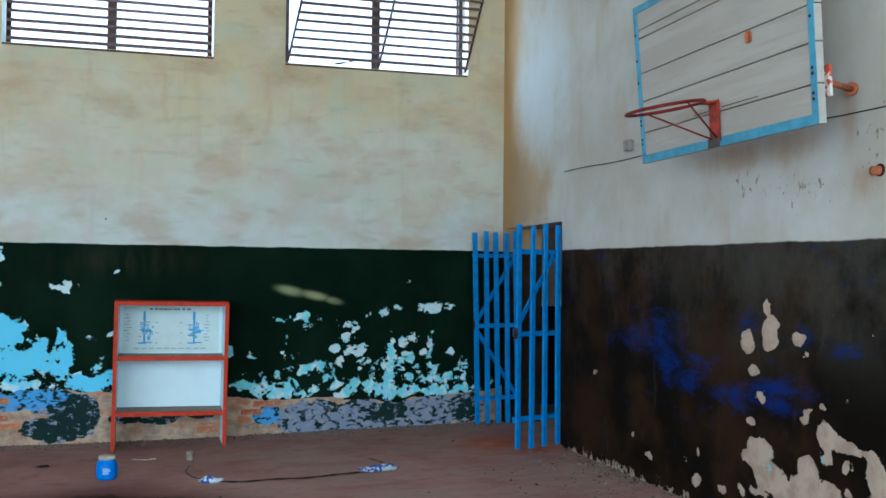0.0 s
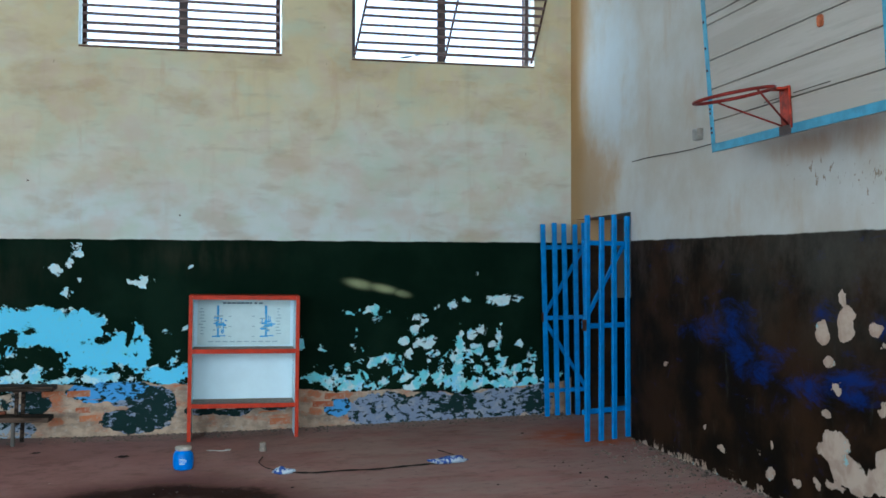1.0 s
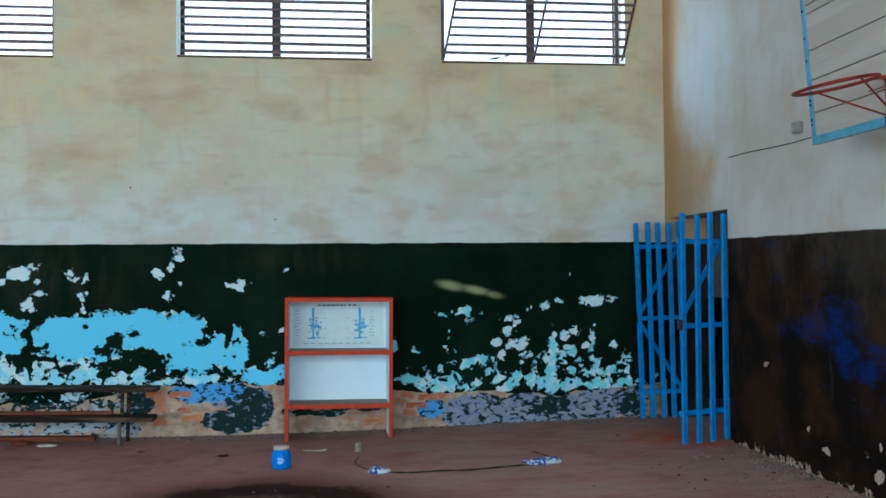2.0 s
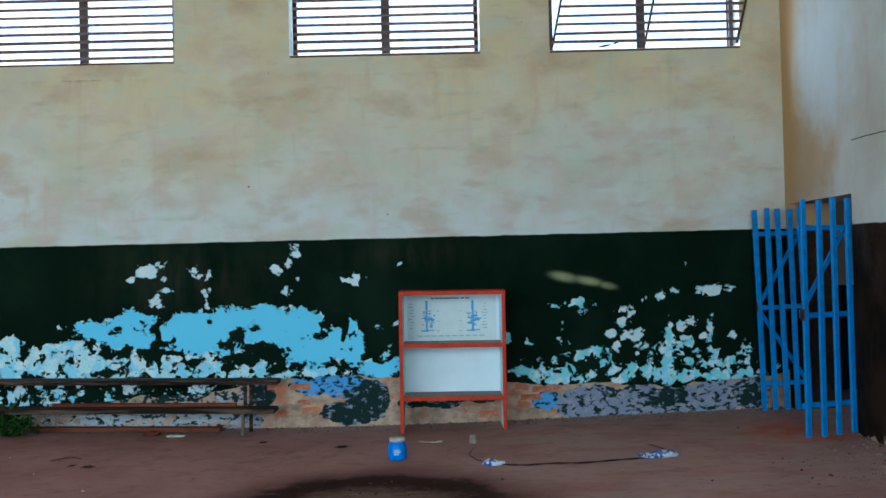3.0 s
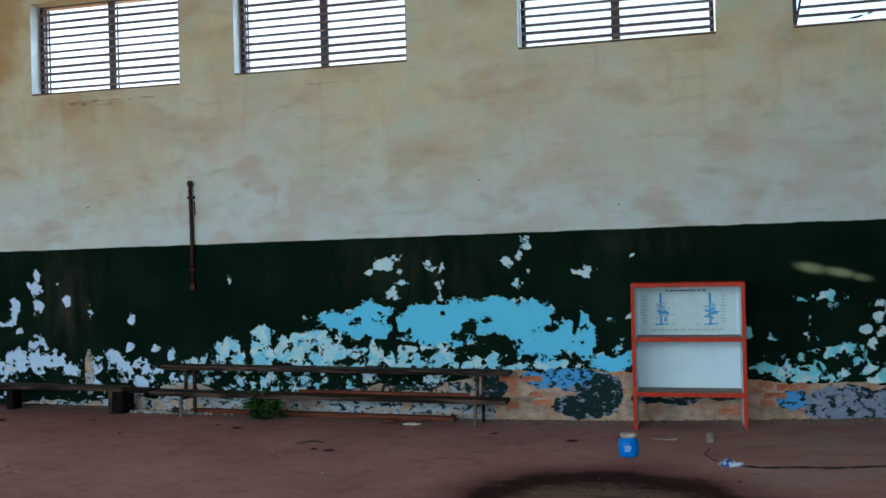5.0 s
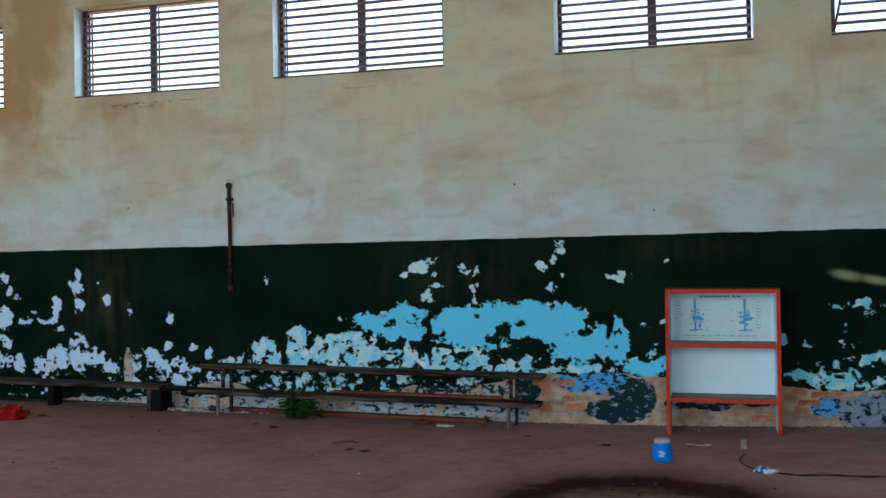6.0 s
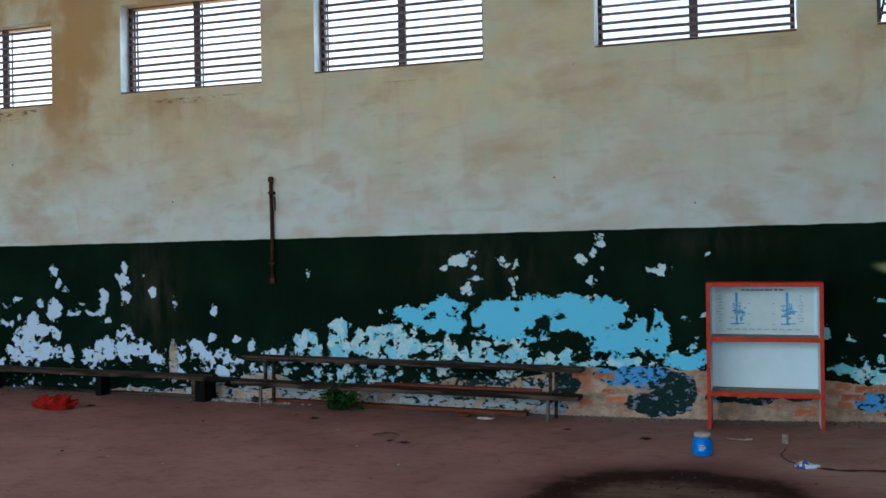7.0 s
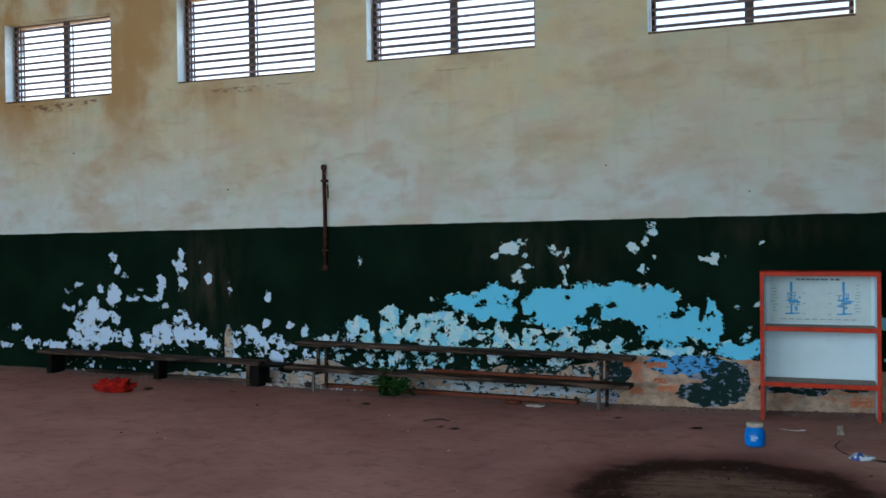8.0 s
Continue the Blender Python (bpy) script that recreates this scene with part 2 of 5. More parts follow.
def make_east_paint():
    g = Nodes("east_wall_paint", 0.75)
    z = g.axis(2)
    n1, n2, n3 = g.noise(7, 8, 0.62, None, 0.3), g.noise(30, 5, 0.6), g.noise(1.5, 5, 0.6)
    wash = g.mix(g.step(g.noise(0.9, 6, 0.65), 0.35, 0.65), (0.50, 0.47, 0.425), (0.58, 0.59, 0.58))
    wash = g.mix(g.math("MULTIPLY", g.step(g.noise(2.2, 6, 0.6, (1, 1.2, 0.5)), 0.53, 0.7), 0.4), wash, (0.45, 0.33, 0.22))
    wash = g.mix(g.math("MULTIPLY", g.step(g.math("MULTIPLY_ADD", g.noise(1.2, 4, 0.6), 0.5, g.axis(1)), -0.42, 0.12), 0.9), wash, (0.50, 0.31, 0.13))
    sy, sz = g.math("DIVIDE", g.math("ADD", g.axis(1), 0.25), 1.15), g.math("DIVIDE", g.math("ADD", z, -2.45), 0.62)
    damp = g.math("ADD", g.math("ADD", g.math("MULTIPLY", sy, sy), g.math("MULTIPLY", sz, sz)), g.math("MULTIPLY", g.math("SUBTRACT", g.noise(2.1, 6, 0.62), 0.5), 2.0))
    wash = g.mix(g.math("MULTIPLY", g.step(damp, 1.3, 0.2), 0.75), wash, (0.43, 0.28, 0.15))
    # blue-white pool of window skylight, put into the plaster colour
    py = g.math("DIVIDE", g.math("ADD", g.axis(1), 1.1), 0.75)
    pz = g.math("DIVIDE", g.math("ADD", z, -3.45), 0.8)
    patch = g.math("ADD", g.math("ADD", g.math("MULTIPLY", py, py), g.math("MULTIPLY", pz, pz)), g.math("MULTIPLY", g.math("SUBTRACT", g.noise(2.5, 6, 0.65), 0.5), 2.2))
    wash = g.mix(g.math("MULTIPLY", g.step(patch, 1.3, 0.0), 0.62), wash, (0.59, 0.68, 0.75))
    wash = g.mix(g.step(g.math("MULTIPLY_ADD", g.noise(15, 5, 0.62, (1, 1.4, 0.8)), 1.0, g.attr("pock")), 0.95, 0.965), wash, (0.30, 0.24, 0.19))
    wash = g.mix(g.math("MULTIPLY", g.step(g.math("MULTIPLY", g.attr("rustrun"), g.noise(5, 6, 0.65, (1, 1.4, 0.5))), 0.12, 0.55), 0.55), wash, (0.40, 0.25, 0.15))
    dark = g.mix(g.step(n3, 0.4, 0.65), (0.006, 0.0042, 0.0026), (0.030, 0.015, 0.0075))
    haze = g.math("MULTIPLY", g.step(z, 0.9, 1.8), g.step(g.noise(2.6, 8, 0.7, (1, 1.1, 0.75)), 0.42, 0.70))
    dark = g.mix(g.math("MULTIPLY", haze, 0.5), dark, (0.085, 0.064, 0.050))
    # lighter grey towards the south end and the top of the dado
    greying = g.math("MULTIPLY", g.step(g.axis(1), -2.8, -5.2), g.math("MULTIPLY", g.step(z, 0.75, 1.7), g.step(g.noise(2.0, 7, 0.68), 0.30, 0.62)))
    dark = g.mix(g.math("MULTIPLY", greying, 0.6), dark, (0.075, 0.072, 0.062))
    dark = g.mix(g.math("MULTIPLY", g.step(g.noise(3.4, 7, 0.7, (1, 2.2, 0.6)), 0.57, 0.72), 0.22), dark, (0.085, 0.090, 0.080))
    dark = g.mix(g.math("MULTIPLY", g.step(g.math("MULTIPLY_ADD", g.math("SUBTRACT", g.noise(3.6, 9, 0.75, (1, 0.7, 1.5), 0.5), 0.5), 4.6, g.attr("blue")), 0.30, 1.45), 0.75), dark, (0.003, 0.028, 0.19))
    fine = g.math("ADD", g.math("MULTIPLY", g.math("SUBTRACT", n1, 0.5), 0.8), g.math("MULTIPLY", g.math("SUBTRACT", n2, 0.5), 0.3))
    peel = g.step(g.math("MULTIPLY_ADD", fine, 0.22, g.attr("peel")), -0.004, 0.004)
    plaster = g.mix(g.step(n1, 0.4, 0.65), (0.52, 0.41, 0.34), (0.40, 0.29, 0.23))
    plaster = g.mix(g.step(g.noise(6, 5, 0.6), 0.62, 0.66), plaster, (0.30, 0.52, 0.56))
    c = g.mix(peel, dark, plaster)
    edge = g.math("MULTIPLY_ADD", g.math("SUBTRACT", g.noise(3, 5, 0.7), 0.5), 0.035, g.math("MULTIPLY_ADD", g.axis(1), -0.010, z))
    top = g.step(edge, DADO - 0.014, DADO)
    c = g.mix(top, c, wash)
    height = g.math("SUBTRACT", g.math("MULTIPLY", n2, g.math("MULTIPLY_ADD", top, -0.2, 0.33)), g.math("MULTIPLY", peel, g.math("SUBTRACT", 1.0, top)))
    g.bsdf.inputs["Specular IOR Level"].default_value = 0.06
    return g.done(c, height, 0.004, 0.7, g.math("MULTIPLY_ADD", g.math("ADD", top, peel), 0.2, 0.68))


def make_floor():
    g = Nodes("worn_screed", 0.75)
    n1, n2, n3 = g.noise(0.8, 6, 0.62), g.noise(5, 7, 0.65), g.noise(45, 4, 0.6)
    c = g.mix(g.step(n1, 0.35, 0.65), (0.300, 0.148, 0.136), (0.380, 0.200, 0.182))
    c = g.mix(g.math("MULTIPLY", g.step(n2, 0.48, 0.72), 0.4), c, (0.13, 0.075, 0.068))
    c = g.mix(g.math("MULTIPLY", g.step(n3, 0.55, 0.75), 0.4), c, (0.25, 0.175, 0.155))
    # dusty edge along the north wall
    y = g.axis(1)
    dust = g.step(g.math("MULTIPLY_ADD", n2, 0.8, y), -0.1, 0.35)
    c = g.mix(g.math("MULTIPLY", dust, 0.55), c, (0.30, 0.235, 0.20))
    # grey dust trodden over the east end
    trodden = g.math("MULTIPLY", g.step(g.axis(0), -5.0, -2.2), g.step(g.noise(1.6, 7, 0.68, (0.7, 1.3, 1)), 0.36, 0.62))
    c = g.mix(g.math("MULTIPLY", trodden, 0.55), c, (0.36, 0.275, 0.24))
    c = g.mix(g.math("MULTIPLY", g.step(g.noise(13, 6, 0.7, (0.7, 1.6, 1)), 0.55, 0.68), 0.45), c, (0.10, 0.062, 0.055))
    # old fire ring: scorched rim, soot round a brown ashy middle
    dx = g.math("ADD", g.axis(0), 4.12)
    dy = g.math("ADD", y, 3.40)
    r = g.math("SQRT", g.math("ADD", g.math("MULTIPLY", dx, dx), g.math("MULTIPLY", dy, dy)))
    r = g.math("ADD", g.math("MULTIPLY_ADD", g.math("SUBTRACT", n2, 0.5), 0.35, r), g.math("MULTIPLY", g.math("SUBTRACT", g.noise(1.7, 5, 0.65), 0.5), 0.5))
    c = g.mix(g.math("MULTIPLY", g.step(r, 1.55, 0.95), 0.8), c, (0.105, 0.042, 0.034))
    ash = g.step(r, 0.80, 0.45)
    c = g.mix(g.math("MULTIPLY", ash, 0.75), c, g.mix(g.step(g.noise(7, 6, 0.65, (0.5, 1.6, 1)), 0.42, 0.6), (0.16, 0.105, 0.075), (0.055, 0.038, 0.030)))
    ring = g.math("MULTIPLY", g.step(r, 0.45, 0.72), g.step(r, 1.10, 0.88))
    c = g.mix(g.math("MULTIPLY", ring, g.step(g.noise(6, 6, 0.65), 0.22, 0.48)), c, (0.030, 0.0125, 0.0095))
    g.bsdf.inputs["Specular IOR Level"].default_value = 0.02
    rust = g.math("MULTIPLY", g.attr("rust"), g.step(n2, 0.3, 0.6))
    c = g.mix(rust, c, (0.42, 0.10, 0.035))
    return g.done(c, g.math("ADD", n3, g.math("MULTIPLY", n2, 1.5)), 0.004, 0.5, g.math("MULTIPLY_ADD", n2, 0.35, 0.5))


def make_wood(name, a, b, rough=0.75, along=0, scale=3.0, streak=0.5):
    g = Nodes(name, rough)
    st = [6, 6, 6]
    st[along] = 0.5
    n1, n2 = g.noise(scale, 6, 0.65, st, 0.4), g.noise(scale * 5, 4, 0.6, st)
    c = g.mix(g.step(n1, 0.42, 0.60), a, b)
    c = g.mix(g.math("MULTIPLY", g.step(n2, 0.55, 0.7), streak), c, tuple(v * 0.5 for v in a))
    v = g.math("MULTIPLY_ADD", g.chance(), 0.5, 0.75)
    c = g.mix(0.35, c, g.mix(v, (0, 0, 0), c), "MULTIPLY")
    g.bsdf.inputs["Specular IOR Level"].default_value = 0.12
    return g.done(c, n2, 0.003, 0.6)


NORTH, EAST, FLOOR = make_north_paint(), make_east_paint(), make_floor()
PLASTER = plain("bare_plaster", (0.58, 0.55, 0.47), 0.75, 2.0, 0.9, depth=0.003)
REVEAL = plain("whitewashed_reveal", (0.70, 0.72, 0.72), 0.8, 5, 0.85)
CEIL = plain("ceiling_board", (0.60, 0.55, 0.42), 0.7, 1.0, 0.9)
SOIL = plain("dry_earth", (0.20, 0.165, 0.11), 0.7, 0.5, 0.95)
DARKWOOD = make_wood("grey_old_timber", (0.020, 0.013, 0.010), (0.150, 0.098, 0.072))
LEGWOOD = make_wood("pale_grey_timber", (0.15, 0.13, 0.115), (0.24, 0.21, 0.19), along=2)
BLACKWOOD = make_wood("tarred_timber", (0.003, 0.0025, 0.0025), (0.009, 0.007, 0.006), along=2)
REDPLANK = make_wood("red_timber", (0.16, 0.045, 0.025), (0.24, 0.08, 0.045))
IRON = plain("rusty_iron", (0.085, 0.036, 0.026), 0.35, 14, 0.7, 0.35)
SLAT = plain("grey_brown_slat_iron", (0.19, 0.135, 0.13), 0.6, 14, 0.7, 0.1)
SILLEDGE = plain("rust_stained_sill", (0.17, 0.095, 0.07), 0.5, 12, 0.9)
GREYIRON = plain("grey_iron", (0.11, 0.085, 0.082), 0.7, 10, 0.65, 0.3)
# dado coat taken near black, with the dim doorway's shade in its colour
DARKPASSAGE = plain("passage_coat_and_gloom", (0.014, 0.012, 0.011), 0.6, 3, 0.8)
BLUEGATE = plain("blue_gloss_paint", (0.015, 0.235, 0.66), 0.72, 9, 0.42)
REDPAINT = plain("red_oxide_paint", (0.58, 0.042, 0.012), 0.72, 10, 0.5)
WHITE = plain("white_panel_paint", (0.78, 0.92, 0.99), 0.95, 4, 0.6)
BOARD = make_wood("grey_white_painted_timber", (0.52, 0.49, 0.455), (0.57, 0.55, 0.52), 0.7, 1, 1.2, 0.12)
BLUEBOARD = plain("sky_blue_paint", (0.10, 0.38, 0.58), 0.75, 9, 0.55)
RIMRED = plain("red_rim_paint", (0.24, 0.022, 0.018), 0.6, 16, 0.5, 0.2)
BRACKET = plain("red_bracket_paint", (0.50, 0.045, 0.020), 0.3, 16, 0.5)
RUSTPIPE = plain("orange_rust", (0.50, 0.15, 0.07), 0.6, 20, 0.75)
gm = Nodes("flaking_red_white_paint", 0.7)
MOUNT = gm.done(gm.mix(gm.step(gm.noise(28, 4, 0.6), 0.45, 0.52), (0.70, 0.68, 0.66), (0.50, 0.08, 0.05)), gm.noise(50, 3, 0.6), 0.002, 0.5)
TIN = plain("blue_plastic", (0.010, 0.22, 0.80), 0.8, 20, 0.35)
LID = plain("soiled_white_lid", (0.60, 0.53, 0.46), 0.6, 30, 0.6)
PAPER = plain("poster_paper", (0.68, 0.79, 0.80), 0.92, 6, 0.6)
INK = plain("poster_blue_ink", (0.09, 0.41, 0.78), 0.8, 30, 0.6)
PALEINK = plain("poster_grey_ink", (0.36, 0.48, 0.54), 0.9, 30, 0.6)
BLACKINK = plain("poster_black_ink", (0.16, 0.22, 0.27), 0.8, 30, 0.6)
LEAF = plain("weed_leaf", (0.024, 0.082, 0.012), 0.45, 12, 0.55)
STEM = plain("weed_stem", (0.08, 0.11, 0.04), 0.7, 20, 0.6)
REDCLOTH = plain("red_cloth", (0.42, 0.012, 0.006), 0.35, 14, 0.95)
CORD = plain("dark_cord", (0.035, 0.025, 0.022), 0.7, 30, 0.9)
PEBBLE = plain("plaster_rubble", (0.36, 0.30, 0.26), 0.6, 30, 0.95)
GREYBOX = plain("grey_plastic", (0.36, 0.35, 0.34), 0.75, 20, 0.5)


def make_rag():
    g = Nodes("blue_white_rag", 0.9)
    c = g.mix(g.step(g.noise(24, 4, 0.6), 0.47, 0.53), (0.05, 0.10, 0.36), (0.55, 0.62, 0.70))
    return g.done(c, g.noise(60, 3, 0.6), 0.002, 0.5)


RAG = make_rag()


# ---- mesh helpers ----
def finish(name, bm, material, smooth=False):
    me = bpy.data.meshes.new(name)
    bm.normal_update()
    bm.to_mesh(me)
    bm.free()
    for m in material if isinstance(material, (list, tuple)) else [material]:
        me.materials.append(m)
    if smooth:
        me.polygons.foreach_set("use_smooth", [True] * len(me.polygons))
    return me


def part(name, bm, material, parent=None, label="", smooth=False):
    ob = new(name, finish(name, bm, material, smooth))
    ob.parent = parent
    return tagged(ob, label)


def empty(name, m=Matrix()):
    ob = new(name)
    ob.empty_display_size = 0.1
    ob.matrix_world = m
    return ob


def box(bm, x0, x1, y0, y1, z0, z1, bevel=0.0, m=None):
    made = bmesh.ops.create_cube(bm, size=1.0)["verts"]
    for v in made:
        v.co = Vector(((x0 + x1) / 2 + v.co.x * (x1 - x0), (y0 + y1) / 2 + v.co.y * (y1 - y0), (z0 + z1) / 2 + v.co.z * (z1 - z0)))
    if bevel:
        edges = list({e for v in made for e in v.link_edges})
        made = list({v for f in bmesh.ops.bevel(bm, geom=edges, offset=bevel, segments=1, affect="EDGES")["faces"] for v in f.verts} | {v for v in made if v.is_valid})
    if m is not None:
        bmesh.ops.transform(bm, matrix=m, verts=[v for v in made if v.is_valid])
    return bm


def a_box(*a, **k):
    return box(bmesh.new(), *a, **k)


def tube(bm, points, radius, sides=8, closed=False):
    """A round bar along points."""
    pts = [Vector(p) for p in points]
    n, rings = len(pts), []
    for i, p in enumerate(pts):
        a = pts[(i - 1) % n] if closed or i else p
        b = pts[(i + 1) % n] if closed or i < n - 1 else p
        d = (b - a).normalized()
        u = d.cross(Vector((0, 0, 1)) if abs(d.z) < 0.9 else Vector((1, 0, 0))).normalized()
        w = d.cross(u)
        r = radius[i] if isinstance(radius, (list, tuple)) else radius
        rings.append([bm.verts.new(p + r * (math.cos(t) * u + math.sin(t) * w)) for t in [k * math.tau / sides for k in range(sides)]])
    for i in range(n if closed else n - 1):
        a, b = rings[i], rings[(i + 1) % n]
        for k in range(sides):
            bm.faces.new((a[k], a[(k + 1) % sides], b[(k + 1) % sides], b[k]))
    if not closed:
        bm.faces.new(rings[0][::-1]), bm.faces.new(rings[-1])
    return bm


def lathe(bm, profile, sides=24):
    """A turned body; profile: (radius, height) from bottom to top."""
    rings = [[bm.verts.new((r * math.cos(k * math.tau / sides), r * math.sin(k * math.tau / sides), z)) for k in range(sides)] for r, z in profile]
    for a, b in zip(rings, rings[1:]):
        for k in range(sides):
            bm.faces.new((a[k], a[(k + 1) % sides], b[(k + 1) % sides], b[k]))
    bm.faces.new(rings[0][::-1]), bm.faces.new(rings[-1])
    return bm


# ---- structure ----
def sheet(name, us, vs, place, attributes, material):
    """A regular grid over us x vs with float attributes on its points."""
    U, V = np.meshgrid(us, vs)
    co = place(U, V).reshape(-1, 3)
    w, h = len(us), len(vs)
    i = (np.arange(h - 1)[:, None] * w + np.arange(w - 1)[None]).ravel()
    faces = np.stack([i, i + 1, i + w + 1, i + w], 1)
    me = bpy.data.meshes.new(name)
    me.from_pydata(co.tolist(), [], faces.tolist())
    for key, values in attributes(U, V).items():
        me.attributes.new(key, "FLOAT", "POINT").data.foreach_set("value", values.ravel().astype(np.float32))
    me.materials.append(material)
    return me


def lattice(U, V, scale, seed):
    """Smooth value noise in -1 to 1."""
    table = np.random.RandomState(seed).uniform(-1, 1, (256, 256))
    u, v = U * scale + 50.0, V * scale + 50.0
    i, j = np.floor(u).astype(int), np.floor(v).astype(int)
    f, g = u - i, v - j
    f, g = f * f * (3 - 2 * f), g * g * (3 - 2 * g)
    a, b, c, d = (table[(j + q) % 256, (i + p) % 256] for p, q in ((0, 0), (1, 0), (0, 1), (1, 1)))
    return (a * (1 - f) + b * f) * (1 - g) + (c * (1 - f) + d * f) * g


def warped(U, V, amount):
    """The places shifted by two scales of noise, so that round patches turn ragged."""
    du = lattice(U, V, 6, 1) + 0.55 * lattice(U, V, 15, 2) + 0.3 * lattice(U, V, 33, 7)
    dv = lattice(U, V, 6, 3) + 0.55 * lattice(U, V, 15, 4) + 0.3 * lattice(U, V, 33, 8)
    return U + amount * du, V + amount * dv


def inside(U, V, rows):
    """Metres by which a place lies inside the nearest of the ellipses (below 0: outside)."""
    out = np.full_like(U, -9.0)
    for u, v, a, b in rows:
        d = np.sqrt(((U - u) / a) ** 2 + ((V - v) / b) ** 2)
        out = np.maximum(out, (1 - d) * min(a, b))
    return out


def blobs(U, V, rows, power=1.0):
    """The highest of soft ellipses (u, v, half width, half height): 1 in the middle, 0.5 at the rim."""
    out = np.zeros_like(U)
    for u, v, a, b in rows:
        d = ((U - u) / a) ** 2 + ((V - v) / b) ** 2
        out = np.maximum(out, np.exp(-0.693 * d ** power))
    return out


CHIPS_MID = [(-6.63, 1.57, 0.115, 0.073), (-6.47, 1.63, 0.051, 0.018), (-6.78, 1.49, 0.039, 0.031), (-6.44, 1.5, 0.032, 0.037),
             (-6.44, 1.36, 0.051, 0.03), (-6.56, 1.24, 0.064, 0.043), (-6.51, 1.2, 0.038, 0.03), (-6.16, 1.57, 0.031, 0.054),
             (-6.11, 1.5, 0.05, 0.036), (-6.01, 1.51, 0.043, 0.036), (-6.02, 1.38, 0.043, 0.024), (-6, 1.32, 0.019, 0.03),
             (-5.99, 1.24, 0.019, 0.048), (-5.31, 1.56, 0.066, 0.053), (-5.1, 1.78, 0.059, 0.047), (-5.11, 1.7, 0.053, 0.035),
             (-5.16, 1.62, 0.03, 0.053), (-5.18, 1.34, 0.036, 0.035), (-4.51, 1.42, 0.08, 0.035), (-4.44, 1.46, 0.034, 0.029),
             (-4, 1.6, 0.022, 0.017), (-5.07, 1.45, 0.018, 0.012), (-4.05, 0.98, 0.033, 0.023), (-4.25, 0.95, 0.028, 0.017)]
COAT_BLUE = [(-7.29, 1.02, 0.165, 0.05), (-7.13, 0.95, 0.249, 0.087), (-6.77, 1.03, 0.258, 0.117), (-6.8, 0.88, 0.31, 0.098),
             (-6.11, 0.94, 0.361, 0.217), (-5.77, 1.03, 0.293, 0.161), (-5.43, 0.99, 0.288, 0.195), (-5.08, 0.99, 0.247, 0.158),
             (-4.9, 0.99, 0.087, 0.105), (-6.05, 0.79, 0.384, 0.102), (-5.2, 0.82, 0.249, 0.118), (-4.7, 0.79, 0.271, 0.116),
             (-4.53, 0.95, 0.063, 0.092), (-4.85, 0.73, 0.273, 0.128), (-4.97, 0.64, 0.246, 0.129), (-4.53, 0.65, 0.126, 0.098),
             (-4.45, 0.79, 0.08, 0.127), (-4.23, 0.5, 0.236, 0.103), (-4.11, 0.57, 0.111, 0.074)]
COAT_PALE = [(-7.1, 0.75, 0.118, 0.08), (-7.37, 0.66, 0.232, 0.187), (-6.94, 0.57, 0.325, 0.136), (-6.43, 0.54, 0.316, 0.109),
             (-5.99, 0.55, 0.247, 0.096), (-5.56, 0.52, 0.242, 0.083), (-6.05, 0.71, 0.186, 0.072), (-8.49, 0.65, 0.19, 0.122),
             (-8.32, 0.54, 0.209, 0.064), (-8.04, 0.84, 0.117, 0.07), (-8.01, 0.64, 0.151, 0.177), (-7.7, 0.66, 0.216, 0.17),
             (-7.47, 0.66, 0.214, 0.2), (-5.27, 0.46, 0.178, 0.059), (-4.85, 0.5, 0.29, 0.07)]
HOLES = [(-6.67, 1, 0.032, 0.037), (-6.93, 0.96, 0.091, 0.018), (-6.5, 0.88, 0.038, 0.195), (-6.53, 0.69, 0.045, 0.152), (-6.39, 0.85, 0.032, 0.018),
         (-6.01, 1.03, 0.019, 0.042), (-5.71, 0.91, 0.091, 0.048), (-5.52, 0.94, 0.048, 0.03), (-5.8, 0.79, 0.092, 0.048),
         (-5.38, 0.67, 0.191, 0.083), (-5.62, 0.64, 0.182, 0.083), (-5.35, 0.52, 0.072, 0.047), (-6.94, 0.72, 0.208, 0.049),
         (-6.21, 0.63, 0.125, 0.042), (-5.81, 0.55, 0.092, 0.048), (-7.07, 0.54, 0.163, 0.037), (-6.81, 0.45, 0.194, 0.031),
         (-5.09, 0.55, 0.082, 0.035), (-4.69, 0.56, 0.144, 0.029), (-4.61, 0.86, 0.046, 0.069), (-7.9, 0.72, 0.048, 0.101),
         (-8.21, 0.62, 0.042, 0.089)]
CHIPS_WEST = [(-11.92, 1.5, 0.05, 0.07), (-11.85, 1.36, 0.041, 0.084), (-11.8, 1.26, 0.049, 0.021), (-10.9, 1.56, 0.063, 0.075),
              (-10.9, 1.4, 0.079, 0.088), (-10.88, 1.17, 0.063, 0.082), (-11.01, 1.45, 0.024, 0.027), (-11.19, 1.22, 0.064, 0.082),
              (-11.2, 1.08, 0.048, 0.096), (-11.14, 0.91, 0.064, 0.041), (-11.35, 1.01, 0.113, 0.034), (-11.64, 1.01, 0.09, 0.042),
              (-11.51, 1.12, 0.041, 0.028), (-11.94, 1.05, 0.1, 0.139), (-11.93, 0.77, 0.083, 0.042), (-10.52, 1.24, 0.047, 0.054),
              (-10.2, 1.13, 0.023, 0.054), (-9.64, 1.04, 0.052, 0.066), (-9.7, 0.71, 0.052, 0.053), (-9.36, 0.71, 0.044, 0.033),
              (-8.42, 1.43, 0.014, 0.038), (-10.61, 1.44, 0.016, 0.014)]
